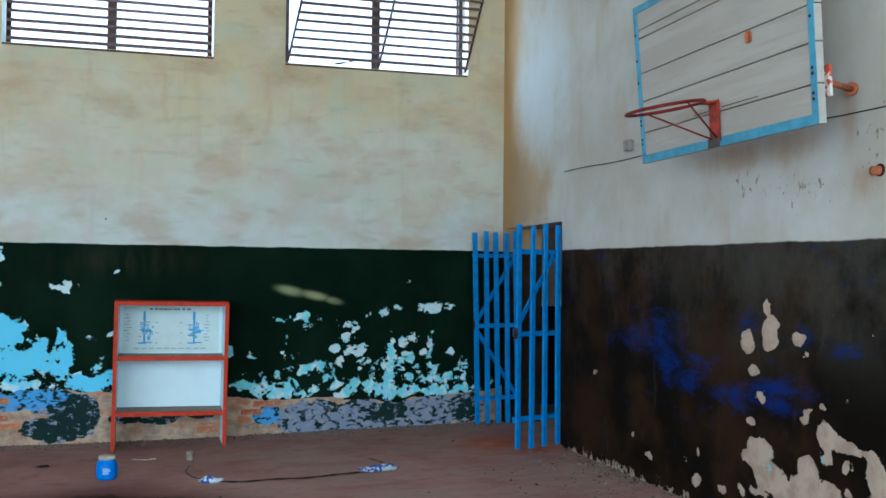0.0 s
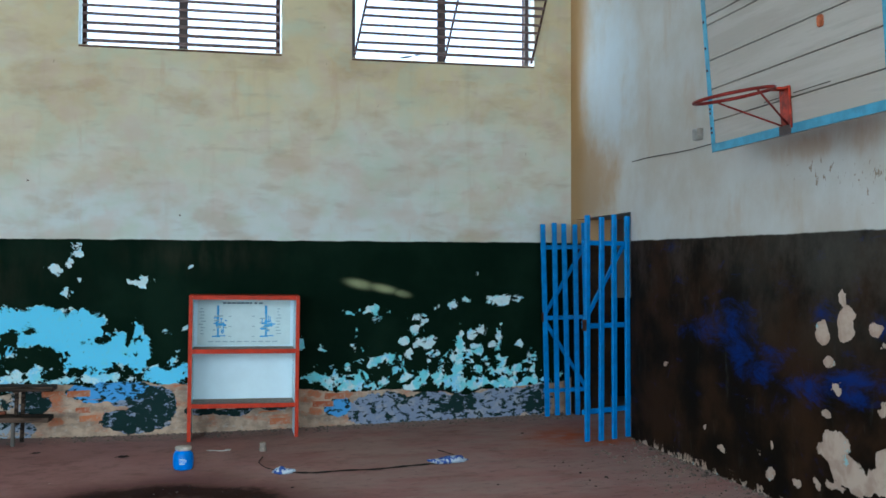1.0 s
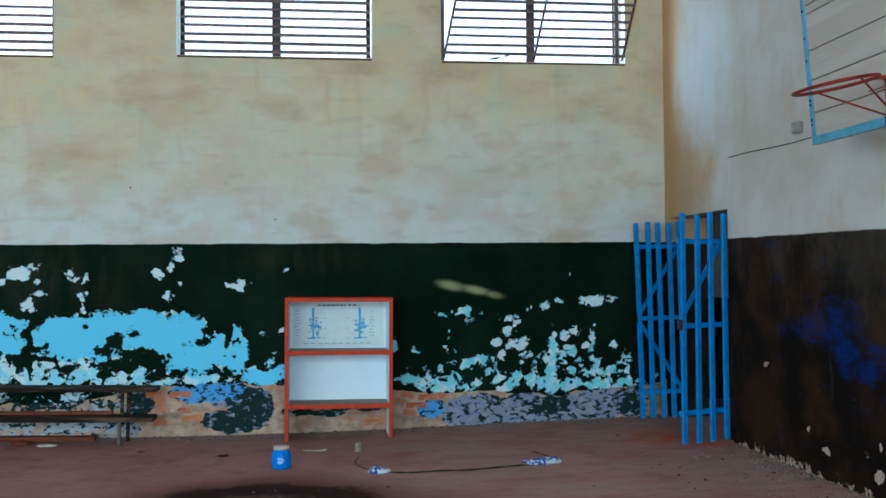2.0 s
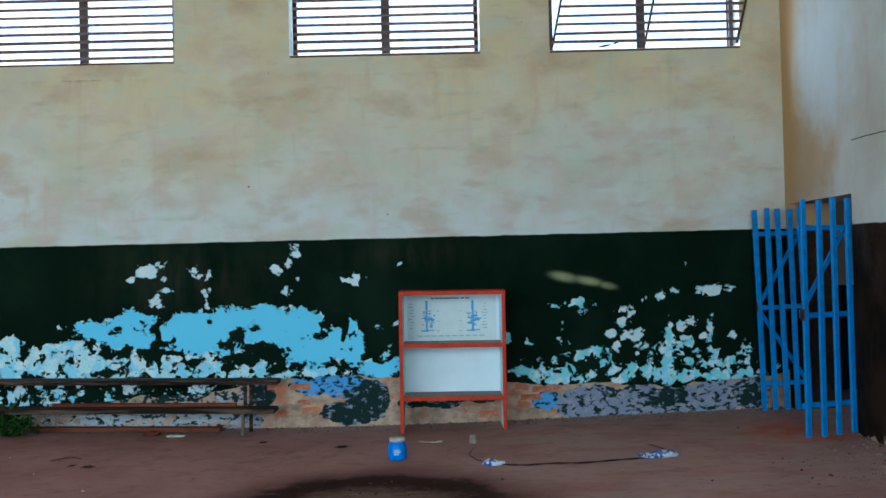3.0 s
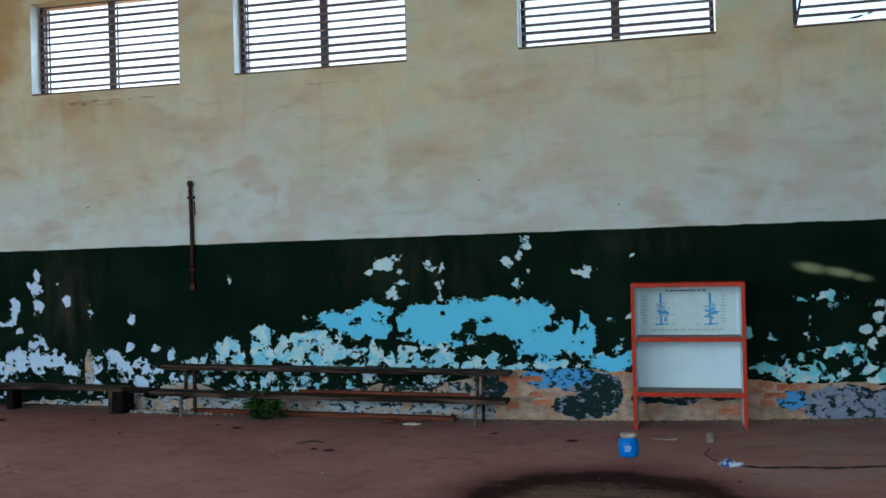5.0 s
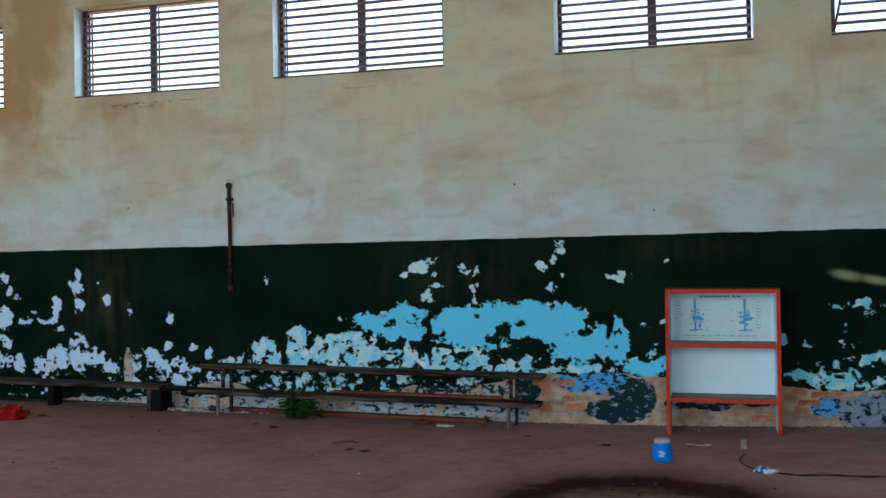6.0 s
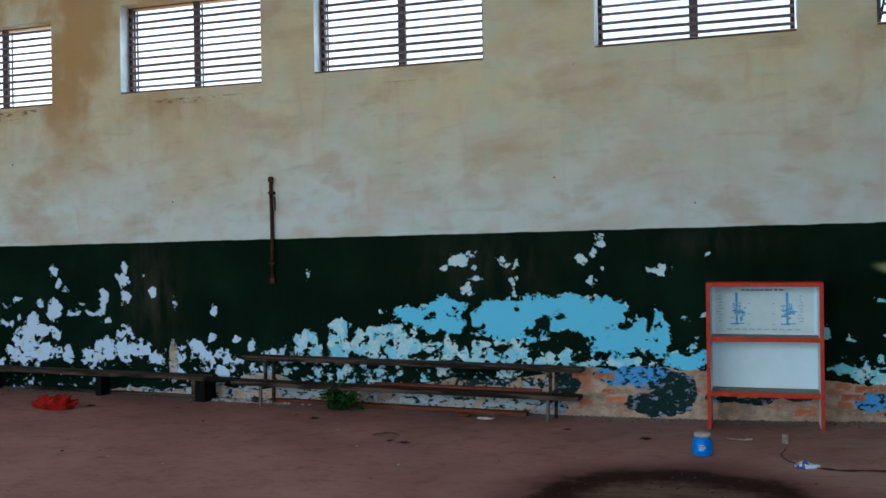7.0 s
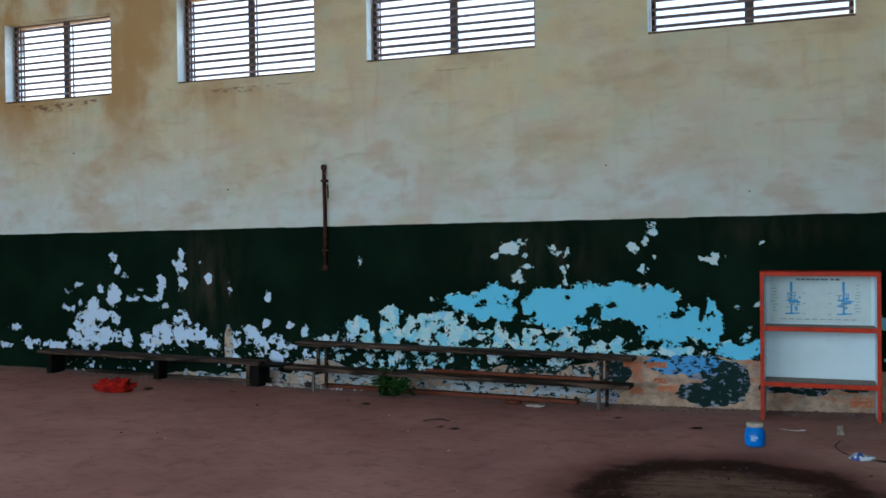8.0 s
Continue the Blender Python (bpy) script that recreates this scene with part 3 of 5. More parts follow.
COAT_WEST = [(-10.92, 0.74, 0.103, 0.122), (-11.2, 0.57, 0.176, 0.137), (-10.88, 0.57, 0.213, 0.163), (-11.4, 0.46, 0.138, 0.117),
             (-10.68, 0.57, 0.156, 0.108), (-11.72, 0.53, 0.09, 0.09), (-12.1, 0.51, 0.226, 0.091), (-10.45, 0.47, 0.093, 0.081),
             (-10.14, 0.51, 0.107, 0.1), (-9.88, 0.58, 0.105, 0.086), (-9.73, 0.45, 0.149, 0.106), (-9.54, 0.51, 0.118, 0.099),
             (-9.54, 0.33, 0.163, 0.072), (-9.17, 0.61, 0.058, 0.059), (-10.15, 0.34, 0.107, 0.06), (-8.92, 0.55, 0.079, 0.045),
             (-12.4, 0.68, 0.165, 0.235), (-12.26, 0.81, 0.136, 0.11), (-12.45, 0.47, 0.202, 0.11), (-13.25, 0.42, 0.125, 0.06),
             (-12.97, 0.39, 0.161, 0.045), (-13.59, 0.62, 0.059, 0.038)]
CHIPS_EAST_END = [(-0.77, 1.23, 0.157, 0.06), (-0.64, 1.27, 0.051, 0.036), (-1.3, 1.2, 0.049, 0.042), (-1.17, 1.24, 0.043, 0.024),
                  (-1.5, 1.16, 0.024, 0.018), (-1.05, 1.52, 0.031, 0.024), (-1.7, 1.06, 0.084, 0.041), (-1.62, 1.03, 0.042, 0.03),
                  (-1.72, 0.94, 0.066, 0.035), (-1.86, 0.8, 0.047, 0.053), (-1.8, 0.68, 0.042, 0.053), (-1.67, 0.81, 0.078, 0.053),
                  (-1.59, 0.78, 0.072, 0.059), (-0.82, 0.95, 0.025, 0.03), (-1.1, 0.87, 0.062, 0.048), (-1.01, 0.91, 0.05, 0.06),
                  (-1.23, 0.91, 0.025, 0.048), (-1.08, 0.75, 0.062, 0.024), (-0.9, 0.76, 0.05, 0.036), (-2.13, 1.05, 0.023, 0.012)]
CHIPS_FAR_WEST = [(-12.14, 1.11, 0.054, 0.044), (-12.48, 1.2, 0.055, 0.029), (-12.65, 1.09, 0.046, 0.03), (-12.66, 0.88, 0.074, 0.037), (-12.26, 0.92, 0.109, 0.088), (-12.13, 0.77, 0.126, 0.102),
                  (-12.04, 0.52, 0.224, 0.073), (-12.87, 0.39, 0.188, 0.045), (-13.56, 0.6, 0.078, 0.045), (-13.72, 0.37, 0.098, 0.038), (-11.91, 0.7, 0.053, 0.058), (-11.73, 0.49, 0.088, 0.086)]
COAT_EAST_HIGH = [(-2.16, 1.14, 0.088, 0.029), (-2.24, 1.12, 0.035, 0.023), (-2, 1.13, 0.024, 0.023), (-2.42, 1.12, 0.046, 0.023),
                  (-2.35, 0.93, 0.029, 0.023), (-2.67, 0.73, 0.034, 0.023), (-2.37, 0.75, 0.023, 0.052), (-2.28, 0.76, 0.041, 0.029),
                  (-2.92, 0.81, 0.056, 0.057), (-2, 0.63, 0.076, 0.052), (-2.18, 0.58, 0.052, 0.058), (-2.07, 0.61, 0.059, 0.035),
                  (-1.5, 0.67, 0.085, 0.035), (-1.55, 0.6, 0.024, 0.035), (-2.44, 0.53, 0.04, 0.058), (-2.35, 0.62, 0.046, 0.029),
                  (-1.25, 0.76, 0.061, 0.119), (-1.16, 0.67, 0.049, 0.072), (-1.04, 0.67, 0.062, 0.03), (-0.82, 0.78, 0.031, 0.09),
                  (-0.44, 0.63, 0.032, 0.049), (-0.57, 0.78, 0.032, 0.049)]
COAT_EAST_LOW = [(-1.28, 0.58, 0.079, 0.119), (-0.82, 0.57, 0.063, 0.06), (-0.85, 0.48, 0.094, 0.06), (-0.72, 0.51, 0.069, 0.054),
                 (-0.63, 0.48, 0.089, 0.054), (-0.47, 0.57, 0.057, 0.079), (-1.04, 0.52, 0.05, 0.036), (-1.85, 0.46, 0.077, 0.041),
                 (-1.94, 0.5, 0.047, 0.035), (-1.64, 0.44, 0.084, 0.071), (-2.31, 0.42, 0.081, 0.081), (-2.8, 0.46, 0.056, 0.051),
                 (-2.66, 0.43, 0.119, 0.063), (-2.49, 0.4, 0.097, 0.046), (-2, 0.39, 0.094, 0.035), (-1.49, 0.38, 0.097, 0.065),
                 (-1.31, 0.39, 0.134, 0.077), (-1.07, 0.37, 0.136, 0.066), (-0.79, 0.36, 0.201, 0.054), (-0.47, 0.35, 0.204, 0.055),
                 (-2.41, 0.34, 0.184, 0.035), (-1.73, 0.34, 0.131, 0.053)]
CRUST_EAST = [(-2.52, 0.14, 0.137, 0.098), (-2.02, 0.09, 0.44, 0.186), (-1.55, 0.1, 0.391, 0.177), (-1.19, 0.12, 0.276, 0.167),
              (-0.75, 0.14, 0.389, 0.168), (-0.4, 0.16, 0.192, 0.17)]
CRUST_MID = [(-4.86, 0.37, 0.319, 0.111), (-4.57, 0.32, 0.257, 0.127), (-4.34, 0.21, 0.209, 0.184), (-4.52, 0.06, 0.325, 0.127)]
DARKZ = [(-1.28, 0.14, 0.195, 0.089), (-0.4, 0.14, 0.128, 0.152), (-1.79, 0.26, 0.178, 0.035), (-4.35, 0.19, 0.226, 0.172),
         (-4.55, 0.05, 0.314, 0.115)]
BLUEZ = [(-4.86, 0.37, 0.377, 0.129), (-4.63, 0.37, 0.298, 0.113), (-2.53, 0.14, 0.134, 0.09)]
BRICKZ = [(-5.3, 0.3, 0.131, 0.094), (-5.27, 0.07, 0.107, 0.071), (-2.77, 0.29, 0.101, 0.046), (-2.49, 0.25, 0.16, 0.04), (-2.76, 0.12, 0.101, 0.08),
          (-1.46, 0.28, 0.085, 0.03)]
CRUST_WEST = [(-6.3, 0.32, 0.28, 0.10), (-7.4, 0.30, 0.3, 0.1), (-5.45, 0.27, 0.13, 0.13), (-8.4, 0.16, 0.5, 0.10), (-7.0, 0.07, 0.4, 0.07),
              (-6.1, 0.05, 0.3, 0.06), (-10.4, 0.16, 0.5, 0.1), (-11.8, 0.2, 0.7, 0.1), (-5.5, 0.0, 0.07, 0.05)]
FRINGE = [(-3.9, 0.15, 0.16, 0.05), (-3.6, 0.13, 0.2, 0.04), (-3.25, 0.16, 0.2, 0.035)]
def north_wear(U, V):
    """Where the dado's coats have gone: chips, larger bared coats, islands left in them, and the crumbling foot."""
    cu, cv = warped(U, V, 0.020)
    chips = inside(cu, cv, CHIPS_MID + CHIPS_WEST + CHIPS_FAR_WEST + CHIPS_EAST_END)
    high = inside(cu, cv, COAT_EAST_HIGH)
    wu, wv = warped(U, V, 0.032)
    blue = inside(wu, wv, COAT_BLUE)
    coat = inside(wu, wv, COAT_PALE + COAT_WEST + COAT_EAST_LOW)
    broken = 0.045 * lattice(U, V, 9, 41) + 0.040 * lattice(U, V, 21, 42)
    # a sparse break-up between the patches that thins out upwards
    loose = np.interp(U, [-14, -12.9, -12.4, -8.8, -8.3, -4.2, -3.4, 0], [-0.10, -0.08, -0.035, -0.045, -0.02, -0.02, -0.045, -0.04])
    reach = np.interp(U, [-14, -12.4, -9, -8.3, -4.2, -3, 0], [0.42, 0.62, 0.50, 0.58, 0.60, 0.56, 0.62])
    rise = loose + 0.035 * lattice(U, V, 3.1, 5) - 0.30 * np.maximum(0, V - reach)
    rise = np.where((U < -9.25) & (V < 0.33), np.minimum(rise, -0.015 + 0.05 * lattice(U, V, 5, 31)), rise)
    rise = np.where((U < -5.9) & (U > -9.25) & (V < 0.42), -0.022 + 0.045 * lattice(U, V, 6, 33), rise)
    peel = np.maximum(np.minimum(chips * 2.0 - 0.002, 0.10), np.minimum(high * 2.0 - 0.004, 0.08))
    peel = np.maximum(np.maximum(peel, rise), np.minimum(coat * 1.5, 0.040) + np.minimum(broken, 0.008))
    peel = np.maximum(peel, np.minimum(blue * 1.5, 0.095) + 0.4 * np.minimum(broken, 0.01))
    peel = np.minimum(peel, np.maximum(-inside(wu, wv, HOLES) * 2.2, -0.09))
    bare_top = np.interp(U, [-22, -13.2, -9.2, -8.6, -5.7, -5.3, -4.2, -3.2, -2.4, -1.2, 0], [-0.1, 0.02, 0.13, 0.15, 0.33, 0.42, 0.43, 0.36, 0.32, 0.24, 0.36])
    bare_top = bare_top + 0.025 * lattice(U, 0 * V, 2.6, 21) + 0.022 * lattice(U, V, 7, 22)
    bare = np.maximum(1 / (1 + np.exp((V - bare_top) / 0.022)), 1.4 * blobs(U, V, [(-10.22, 0.42, 0.05, 0.22), (-9.0, 0.20, 0.3, 0.09)]))
    crust = np.maximum(blobs(cu, cv, CRUST_EAST + CRUST_MID + CRUST_WEST + FRINGE, 2.5), 0.50 * (U < -5.5))
    return {"peel": peel, "bare": bare, "crust": crust,
            "tone": np.clip(0.5 + blue * 14, 0, 1), "pale": np.clip(0.5 + chips * 25, 0, 1),
            "teal": blobs(cu, cv, DARKZ + FRINGE + [(-5.45, 0.27, 0.13, 0.13), (-7, 0.3, 1.2, 0.1)], 1.5), "azure": blobs(cu, cv, BLUEZ, 1.5),
            "ash": 1 / (1 + np.exp((U + 5.7) / 0.1)),
            "brick": np.maximum(blobs(cu, cv, BRICKZ), 0.60 * (U > -5.6)),
            "smear": blobs(U, V + 0.19 * (U + 2.13), [(-2.31, 1.375, 0.13, 0.042), (-2.07, 1.375, 0.14, 0.036), (-1.86, 1.36, 0.08, 0.030)], 1.8) * 0.75,
            "scuff": blobs(U, V, [(-10.5, 1.25, 0.3, 0.45), (-6.3, 1.5, 0.7, 0.25), (-3.9, 1.7, 0.5, 0.12)]) * np.where(U < -9, 0.45, 0.25),
            "drip": blobs(U, V, [(-8.86, 1.55, 0.035, 0.22), (-8.87, 1.38, 0.06, 0.05)], 2)}


def north_wall():
    root = empty("wall_north")
    us, vs = np.arange(-14.6, 0.001, 0.0125), np.arange(-0.16, 1.921, 0.0125)
    dado = new("dado", sheet("dado", us, vs, lambda U, V: np.stack([U, 0 * U, V], -1), north_wear, NORTH))
    dado.parent = root
    bm = bmesh.new()
    box(bm, ROOM_W, 0, 0.004, WALL, -0.3, 3.57)
    box(bm, ROOM_W, -14.6, 0, 0.004, -0.3, 3.57)
    band = new("upper_face", sheet("upper_face", np.arange(-14.6, 0.001, 0.05), np.linspace(1.915, 3.57, 32), lambda U, V: np.stack([U, 0 * U, V], -1), upper_wear, NORTH))
    band.parent = root
    z1 = 3.57
    edges = sorted([v for w in WINDOWS for v in w[:2]])
    xs = [ROOM_W] + edges + [0.0]
    for a, b in zip(xs[::2], xs[1::2]):
        box(bm, a, b, 0, WALL, z1, ROOM_H)
    for x0, x1, s, h in WINDOWS:
        # sill block with a worn slope towards the room
        vs8 = [(x0, 0, z1), (x1, 0, z1), (x1, WALL, z1), (x0, WALL, z1), (x0, 0, s), (x1, 0, s), (x1, WALL, s + 0.05), (x0, WALL, s + 0.05)]
        v = [bm.verts.new(p) for p in vs8]
        for f in ((0, 3, 2, 1), (4, 5, 6, 7), (0, 1, 5, 4), (1, 2, 6, 5), (2, 3, 7, 6), (3, 0, 4, 7)):
            bm.faces.new([v[i] for i in f])
        box(bm, x0, x1, 0, WALL, h, ROOM_H)
    body = part("masonry", bm, [NORTH, REVEAL], root)
    for p in body.data.polygons:
        c = p.center
        if 0.02 < c.y < WALL - 0.02 and c.z > 2.5 and p.normal.z > -0.5:
            p.material_index = 1
    return tagged(root, "peeling green and cream painted masonry wall", "wall", kind="structure")


def upper_wear(U, V):
    return {"sill": blobs(U, V, [((a + b) / 2, z - 0.02, (b - a) * 0.45, 0.17) for a, b, z, _ in WINDOWS[:5]]), "peel": 0 * U, "bare": 0 * U}


CHIPS_EAST_HIGH = [(-4.85, 1.4, 0.047, 0.042), (-4.89, 1.27, 0.087, 0.087), (-4.9, 1.19, 0.081, 0.062), (-4.66, 1.18, 0.081, 0.072),
                   (-5.17, 1.23, 0.064, 0.05), (-5.23, 1.12, 0.026, 0.016), (-4.71, 0.98, 0.055, 0.046), (-4.8, 0.85, 0.042, 0.053),
                   (-4.68, 0.66, 0.05, 0.021), (-5.23, 0.74, 0.042, 0.026), (-5.59, 0.9, 0.018, 0.015), (-3.08, 0.34, 0.038, 0.027),
                   (-3.7, 0.64, 0.016, 0.012), (-2.4, 0.77, 0.034, 0.014), (-5.47, 1.38, 0.024, 0.012), (-5.82, 1.27, 0.013, 0.018),
                   (-5.26, 0.79, 0.051, 0.02), (-5.4, 0.83, 0.029, 0.016)]
CHIPS_EAST_LOW = [(-4.79, 0.51, 0.12, 0.077), (-4.73, 0.43, 0.134, 0.053), (-4.87, 0.36, 0.158, 0.093), (-5, 0.32, 0.151, 0.081),
                  (-5.26, 0.48, 0.103, 0.071), (-5.31, 0.37, 0.238, 0.087), (-5.43, 0.67, 0.087, 0.079), (-5.55, 0.66, 0.116, 0.037),
                  (-5.67, 0.65, 0.067, 0.03), (-5.43, 0.57, 0.039, 0.044), (-5.83, 0.52, 0.084, 0.132), (-5.8, 0.65, 0.051, 0.044),
                  (-4.03, 0.17, 0.045, 0.047), (-3.36, 0.21, 0.072, 0.043), (-4.05, 0.37, 0.03, 0.039), (-3.9, 0.28, 0.031, 0.024),
                  (-4.38, 0.16, 0.054, 0.03), (-4.57, 0.22, 0.032, 0.029), (-4.76, 0.24, 0.109, 0.028), (-5.59, 0.53, 0.046, 0.043),
                  (-5.65, 0.54, 0.018, 0.03), (-5.6, 0.4, 0.055, 0.018)]
BLUE_EAST = [(-3.53, 1.16, 0.344, 0.169), (-3.07, 1.09, 0.241, 0.112), (-3.9, 0.86, 0.312, 0.08), (-4.44, 0.81, 0.401, 0.082),
             (-4.93, 0.81, 0.258, 0.062), (-4.09, 1, 0.296, 0.059), (-4.66, 1.26, 0.156, 0.072), (-5.21, 1.23, 0.131, 0.083),
             (-5.05, 0.91, 0.333, 0.051), (-5.6, 1.17, 0.138, 0.046), (-3.62, 0.96, 0.21, 0.167)]


def east_wear(U, V):
    cu, cv = warped(U, V, 0.022)
    return {"peel": np.maximum(np.minimum(inside(cu, cv, CHIPS_EAST_HIGH + CHIPS_EAST_LOW) * 2.0 - 0.004, 0.2), 0.4 * (0.010 - V)), "blue": blobs(U, V, BLUE_EAST),
            "rustrun": blobs(U, V, [(-4.5, 2.36, 0.45, 0.09), (-5.1, 2.36, 0.25, 0.12), (-5.62, 2.5, 0.08, 0.2), (-5.75, 2.1, 0.12, 0.1)]),
            "pock": 0.37 * blobs(U, V, [(-5.2, 2.1, 0.9, 0.25), (-4.6, 2.2, 0.6, 0.2), (-5.9, 2.3, 0.4, 0.5)])}


def sound(ob):
    """Marks masonry on which the coat has not flaked."""
    a = ob.data.attributes.new("peel", "FLOAT", "POINT")
    a.data.foreach_set("value", [-1.0] * len(ob.data.vertices))
    return ob


def east_wall():
    root = empty("wall_east")
    us, vs = np.arange(-7.4, DOOR[0] + 0.001, 0.02), np.arange(-0.16, 3.2, 0.02)
    us[-1] = DOOR[0]
    face = new("plaster_face", sheet("plaster_face", us, vs, lambda U, V: np.stack([0 * U, U, V], -1), east_wear, EAST))
    face.parent = root
    bm = bmesh.new()
    t = 0.40
    box(bm, 0.004, t, -7.4, DOOR[0], -0.3, vs[-1])
    box(bm, 0, t, ROOM_S, -7.4, -0.3, vs[-1])
    box(bm, 0, t, DOOR[1], 0.0, -0.3, vs[-1])
    box(bm, 0, t, DOOR[0], DOOR[1], DOOR[2], vs[-1])
    box(bm, 0, t, ROOM_S, 0.0, vs[-1], ROOM_H)
    sound(part("masonry", bm, EAST, root))
    return tagged(root, "dark brown dado and stained grey-white plaster wall", "wall", kind="structure")


def plain_walls():
    bm = bmesh.new()
    y0, y1 = ROOM_S - WALL, ROOM_S
    xs = [ROOM_W] + sorted(v for o in SOUTH_OPENINGS for v in o[:2]) + [0.4]
    for a, b in zip(xs[::2], xs[1::2]):
        box(bm, a, b, y0, y1, -0.3, ROOM_H)
    for x0, x1, s, h in SOUTH_OPENINGS:
        box(bm, x0, x1, y0, y1, -0.3, s)
        box(bm, x0, x1, y0, y1, h, ROOM_H)
    tagged(part("wall_south", bm, PLASTER), "cream plastered wall with tall openings", "wall", kind="structure")
    tagged(part("wall_west", a_box(ROOM_W - WALL, ROOM_W, ROOM_S, 0, -0.3, ROOM_H), PLASTER), "cream plastered end wall", "wall", kind="structure")
    tagged(part("ceiling", a_box(ROOM_W - WALL, 0.4, ROOM_S - WALL, WALL, ROOM_H, ROOM_H + 0.1), CEIL), "stained pale ceiling boards", "ceiling", kind="structure")
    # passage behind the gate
    # dark dado; near-black colour and full-height pieces also carry the doorway's gloom
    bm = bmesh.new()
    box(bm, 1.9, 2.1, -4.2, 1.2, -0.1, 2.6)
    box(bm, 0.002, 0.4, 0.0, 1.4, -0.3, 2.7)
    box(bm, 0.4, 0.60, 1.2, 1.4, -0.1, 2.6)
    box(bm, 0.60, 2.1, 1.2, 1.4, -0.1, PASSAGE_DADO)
    tagged(part("passage_dado_and_gloom", bm, DARKPASSAGE), "dark passage dado and walls, doorway gloom in their colour", "wall", kind="structure")
    bm = bmesh.new()
    box(bm, 0.60, 1.9, 1.2, 1.4, PASSAGE_DADO, 2.6)
    tagged(part("passage_wall", bm, PLASTER), "pale plastered passage wall", "wall", kind="structure")
    tagged(part("passage_ceiling", a_box(0.4, 2.1, -4.4, 1.4, 2.6, 2.7), CEIL), "low passage ceiling", "ceiling", kind="structure")


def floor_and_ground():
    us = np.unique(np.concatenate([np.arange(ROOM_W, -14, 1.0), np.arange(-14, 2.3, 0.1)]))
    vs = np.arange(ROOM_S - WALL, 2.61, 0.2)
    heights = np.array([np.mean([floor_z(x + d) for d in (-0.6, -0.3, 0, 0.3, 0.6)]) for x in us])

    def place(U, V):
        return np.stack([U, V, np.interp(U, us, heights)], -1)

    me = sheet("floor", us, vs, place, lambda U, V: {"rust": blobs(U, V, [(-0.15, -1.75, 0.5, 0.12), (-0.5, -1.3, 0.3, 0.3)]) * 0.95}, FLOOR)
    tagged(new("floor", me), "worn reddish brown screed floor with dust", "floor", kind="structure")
    bm = bmesh.new()
    v = [bm.verts.new(p) for p in ((-900, -900, -0.31), (900, -900, -0.31), (900, 900, -0.31), (-900, 900, -0.31))]
    bm.faces.new(v)
    tagged(part("ground", bm, SOIL), "dry bare earth outside the hall", "ground", kind="structure")


def window(i, x0, x1, s, h, racked=False):
    """A louvred iron grille in a deep reveal: posts, mullion and flat bars."""
    root = empty(f"window_{i}", pose((x0 + x1) / 2, 0.17, s + 0.03))
    w, ht = (x1 - x0) / 2 - 0.012, h - s - 0.04
    y = 0.0 if not racked else -0.15
    for a in (-w, w - 0.045):
        part("post", a_box(a, a + 0.045, 0, 0.035, 0, ht, 0.004), GREYIRON, root, "grey iron jamb post")
    part("mullion", a_box(-0.045, 0.045, 0.01, 0.035, 0, ht, 0.004), GREYIRON, root, "wide grey iron mullion")
    for a in (-w + 0.013, -0.009, w - 0.032):
        for d in (0.075, 0.135):
            part("outer_bar", a_box(a, a + 0.018, d, d + 0.014, 0, ht, 0.003), IRON, root, "thin rusty outer bar")
    part("outer_rail", a_box(-w, w, 0.07, 0.15, -0.005, 0.012), IRON, root)
    part("sill_rail", a_box(-w, w, 0.0, 0.04, -0.02, 0.0), GREYIRON, root)
    sill = part("window_sill", a_box(-w - 0.01, w + 0.01, -0.176, -0.10, -0.05, -0.031, 0.004), SILLEDGE, root, "rust stained crumbling sill edge")
    for v in sill.data.vertices:
        v.co.z += 0.006 * math.sin(v.co.x * 9 + i)
    part("head_rail", a_box(-w, w, 0.0, 0.04, ht, ht + 0.02), GREYIRON, root)
    lean = 0.20 if racked else 0.0
    shear = Matrix(((1, 0, lean, 0), (0, 1, -0.16 if racked else 0, 0), (0, 0, 1, 0), (0, 0, 0, 1)))
    for a in ((-w + 0.005, -0.012, w - 0.03) if racked else (-w + 0.002, w - 0.042)):
        part("bar_holder", a_box(a, a + (0.024 if racked else 0.040), y - 0.014, y - 0.004, 0.0, ht, 0.003, m=shear), IRON, root, "notched rusty bar holder")
    n = int(ht / 0.0885)
    bar = finish("bar", a_box(-w + 0.005, w - 0.005, -0.006, 0.006, *((-0.017, 0.017) if racked else (-0.019, 0.019)), 0.003), SLAT)
    for k in range(n + 1):
        z = 0.05 + k * 0.0885
        if z > ht - 0.01:
            break
        ob = new("bar", bar)
        ob.parent = root
        ob.matrix_local = Matrix.Translation((lean * z + 0.004 * math.sin(k * 7 + i), y - 0.018 - (0.16 * z if racked else 0), z)) @ pose(0, 0, 0, -28 + 9 * math.sin(k * 5.3 + i), 0.25 * math.sin(k * 3.1 + i * 2))
    return tagged(root, "racked leaning rusty iron window grille" if racked else "rusty iron louvre grille in deep whitewashed opening", "window", kind="structure")


north_wall(), east_wall(), plain_walls(), floor_and_ground()
for i, w in enumerate(WINDOWS):
    window(i + 1, *w, racked=(i == 0))


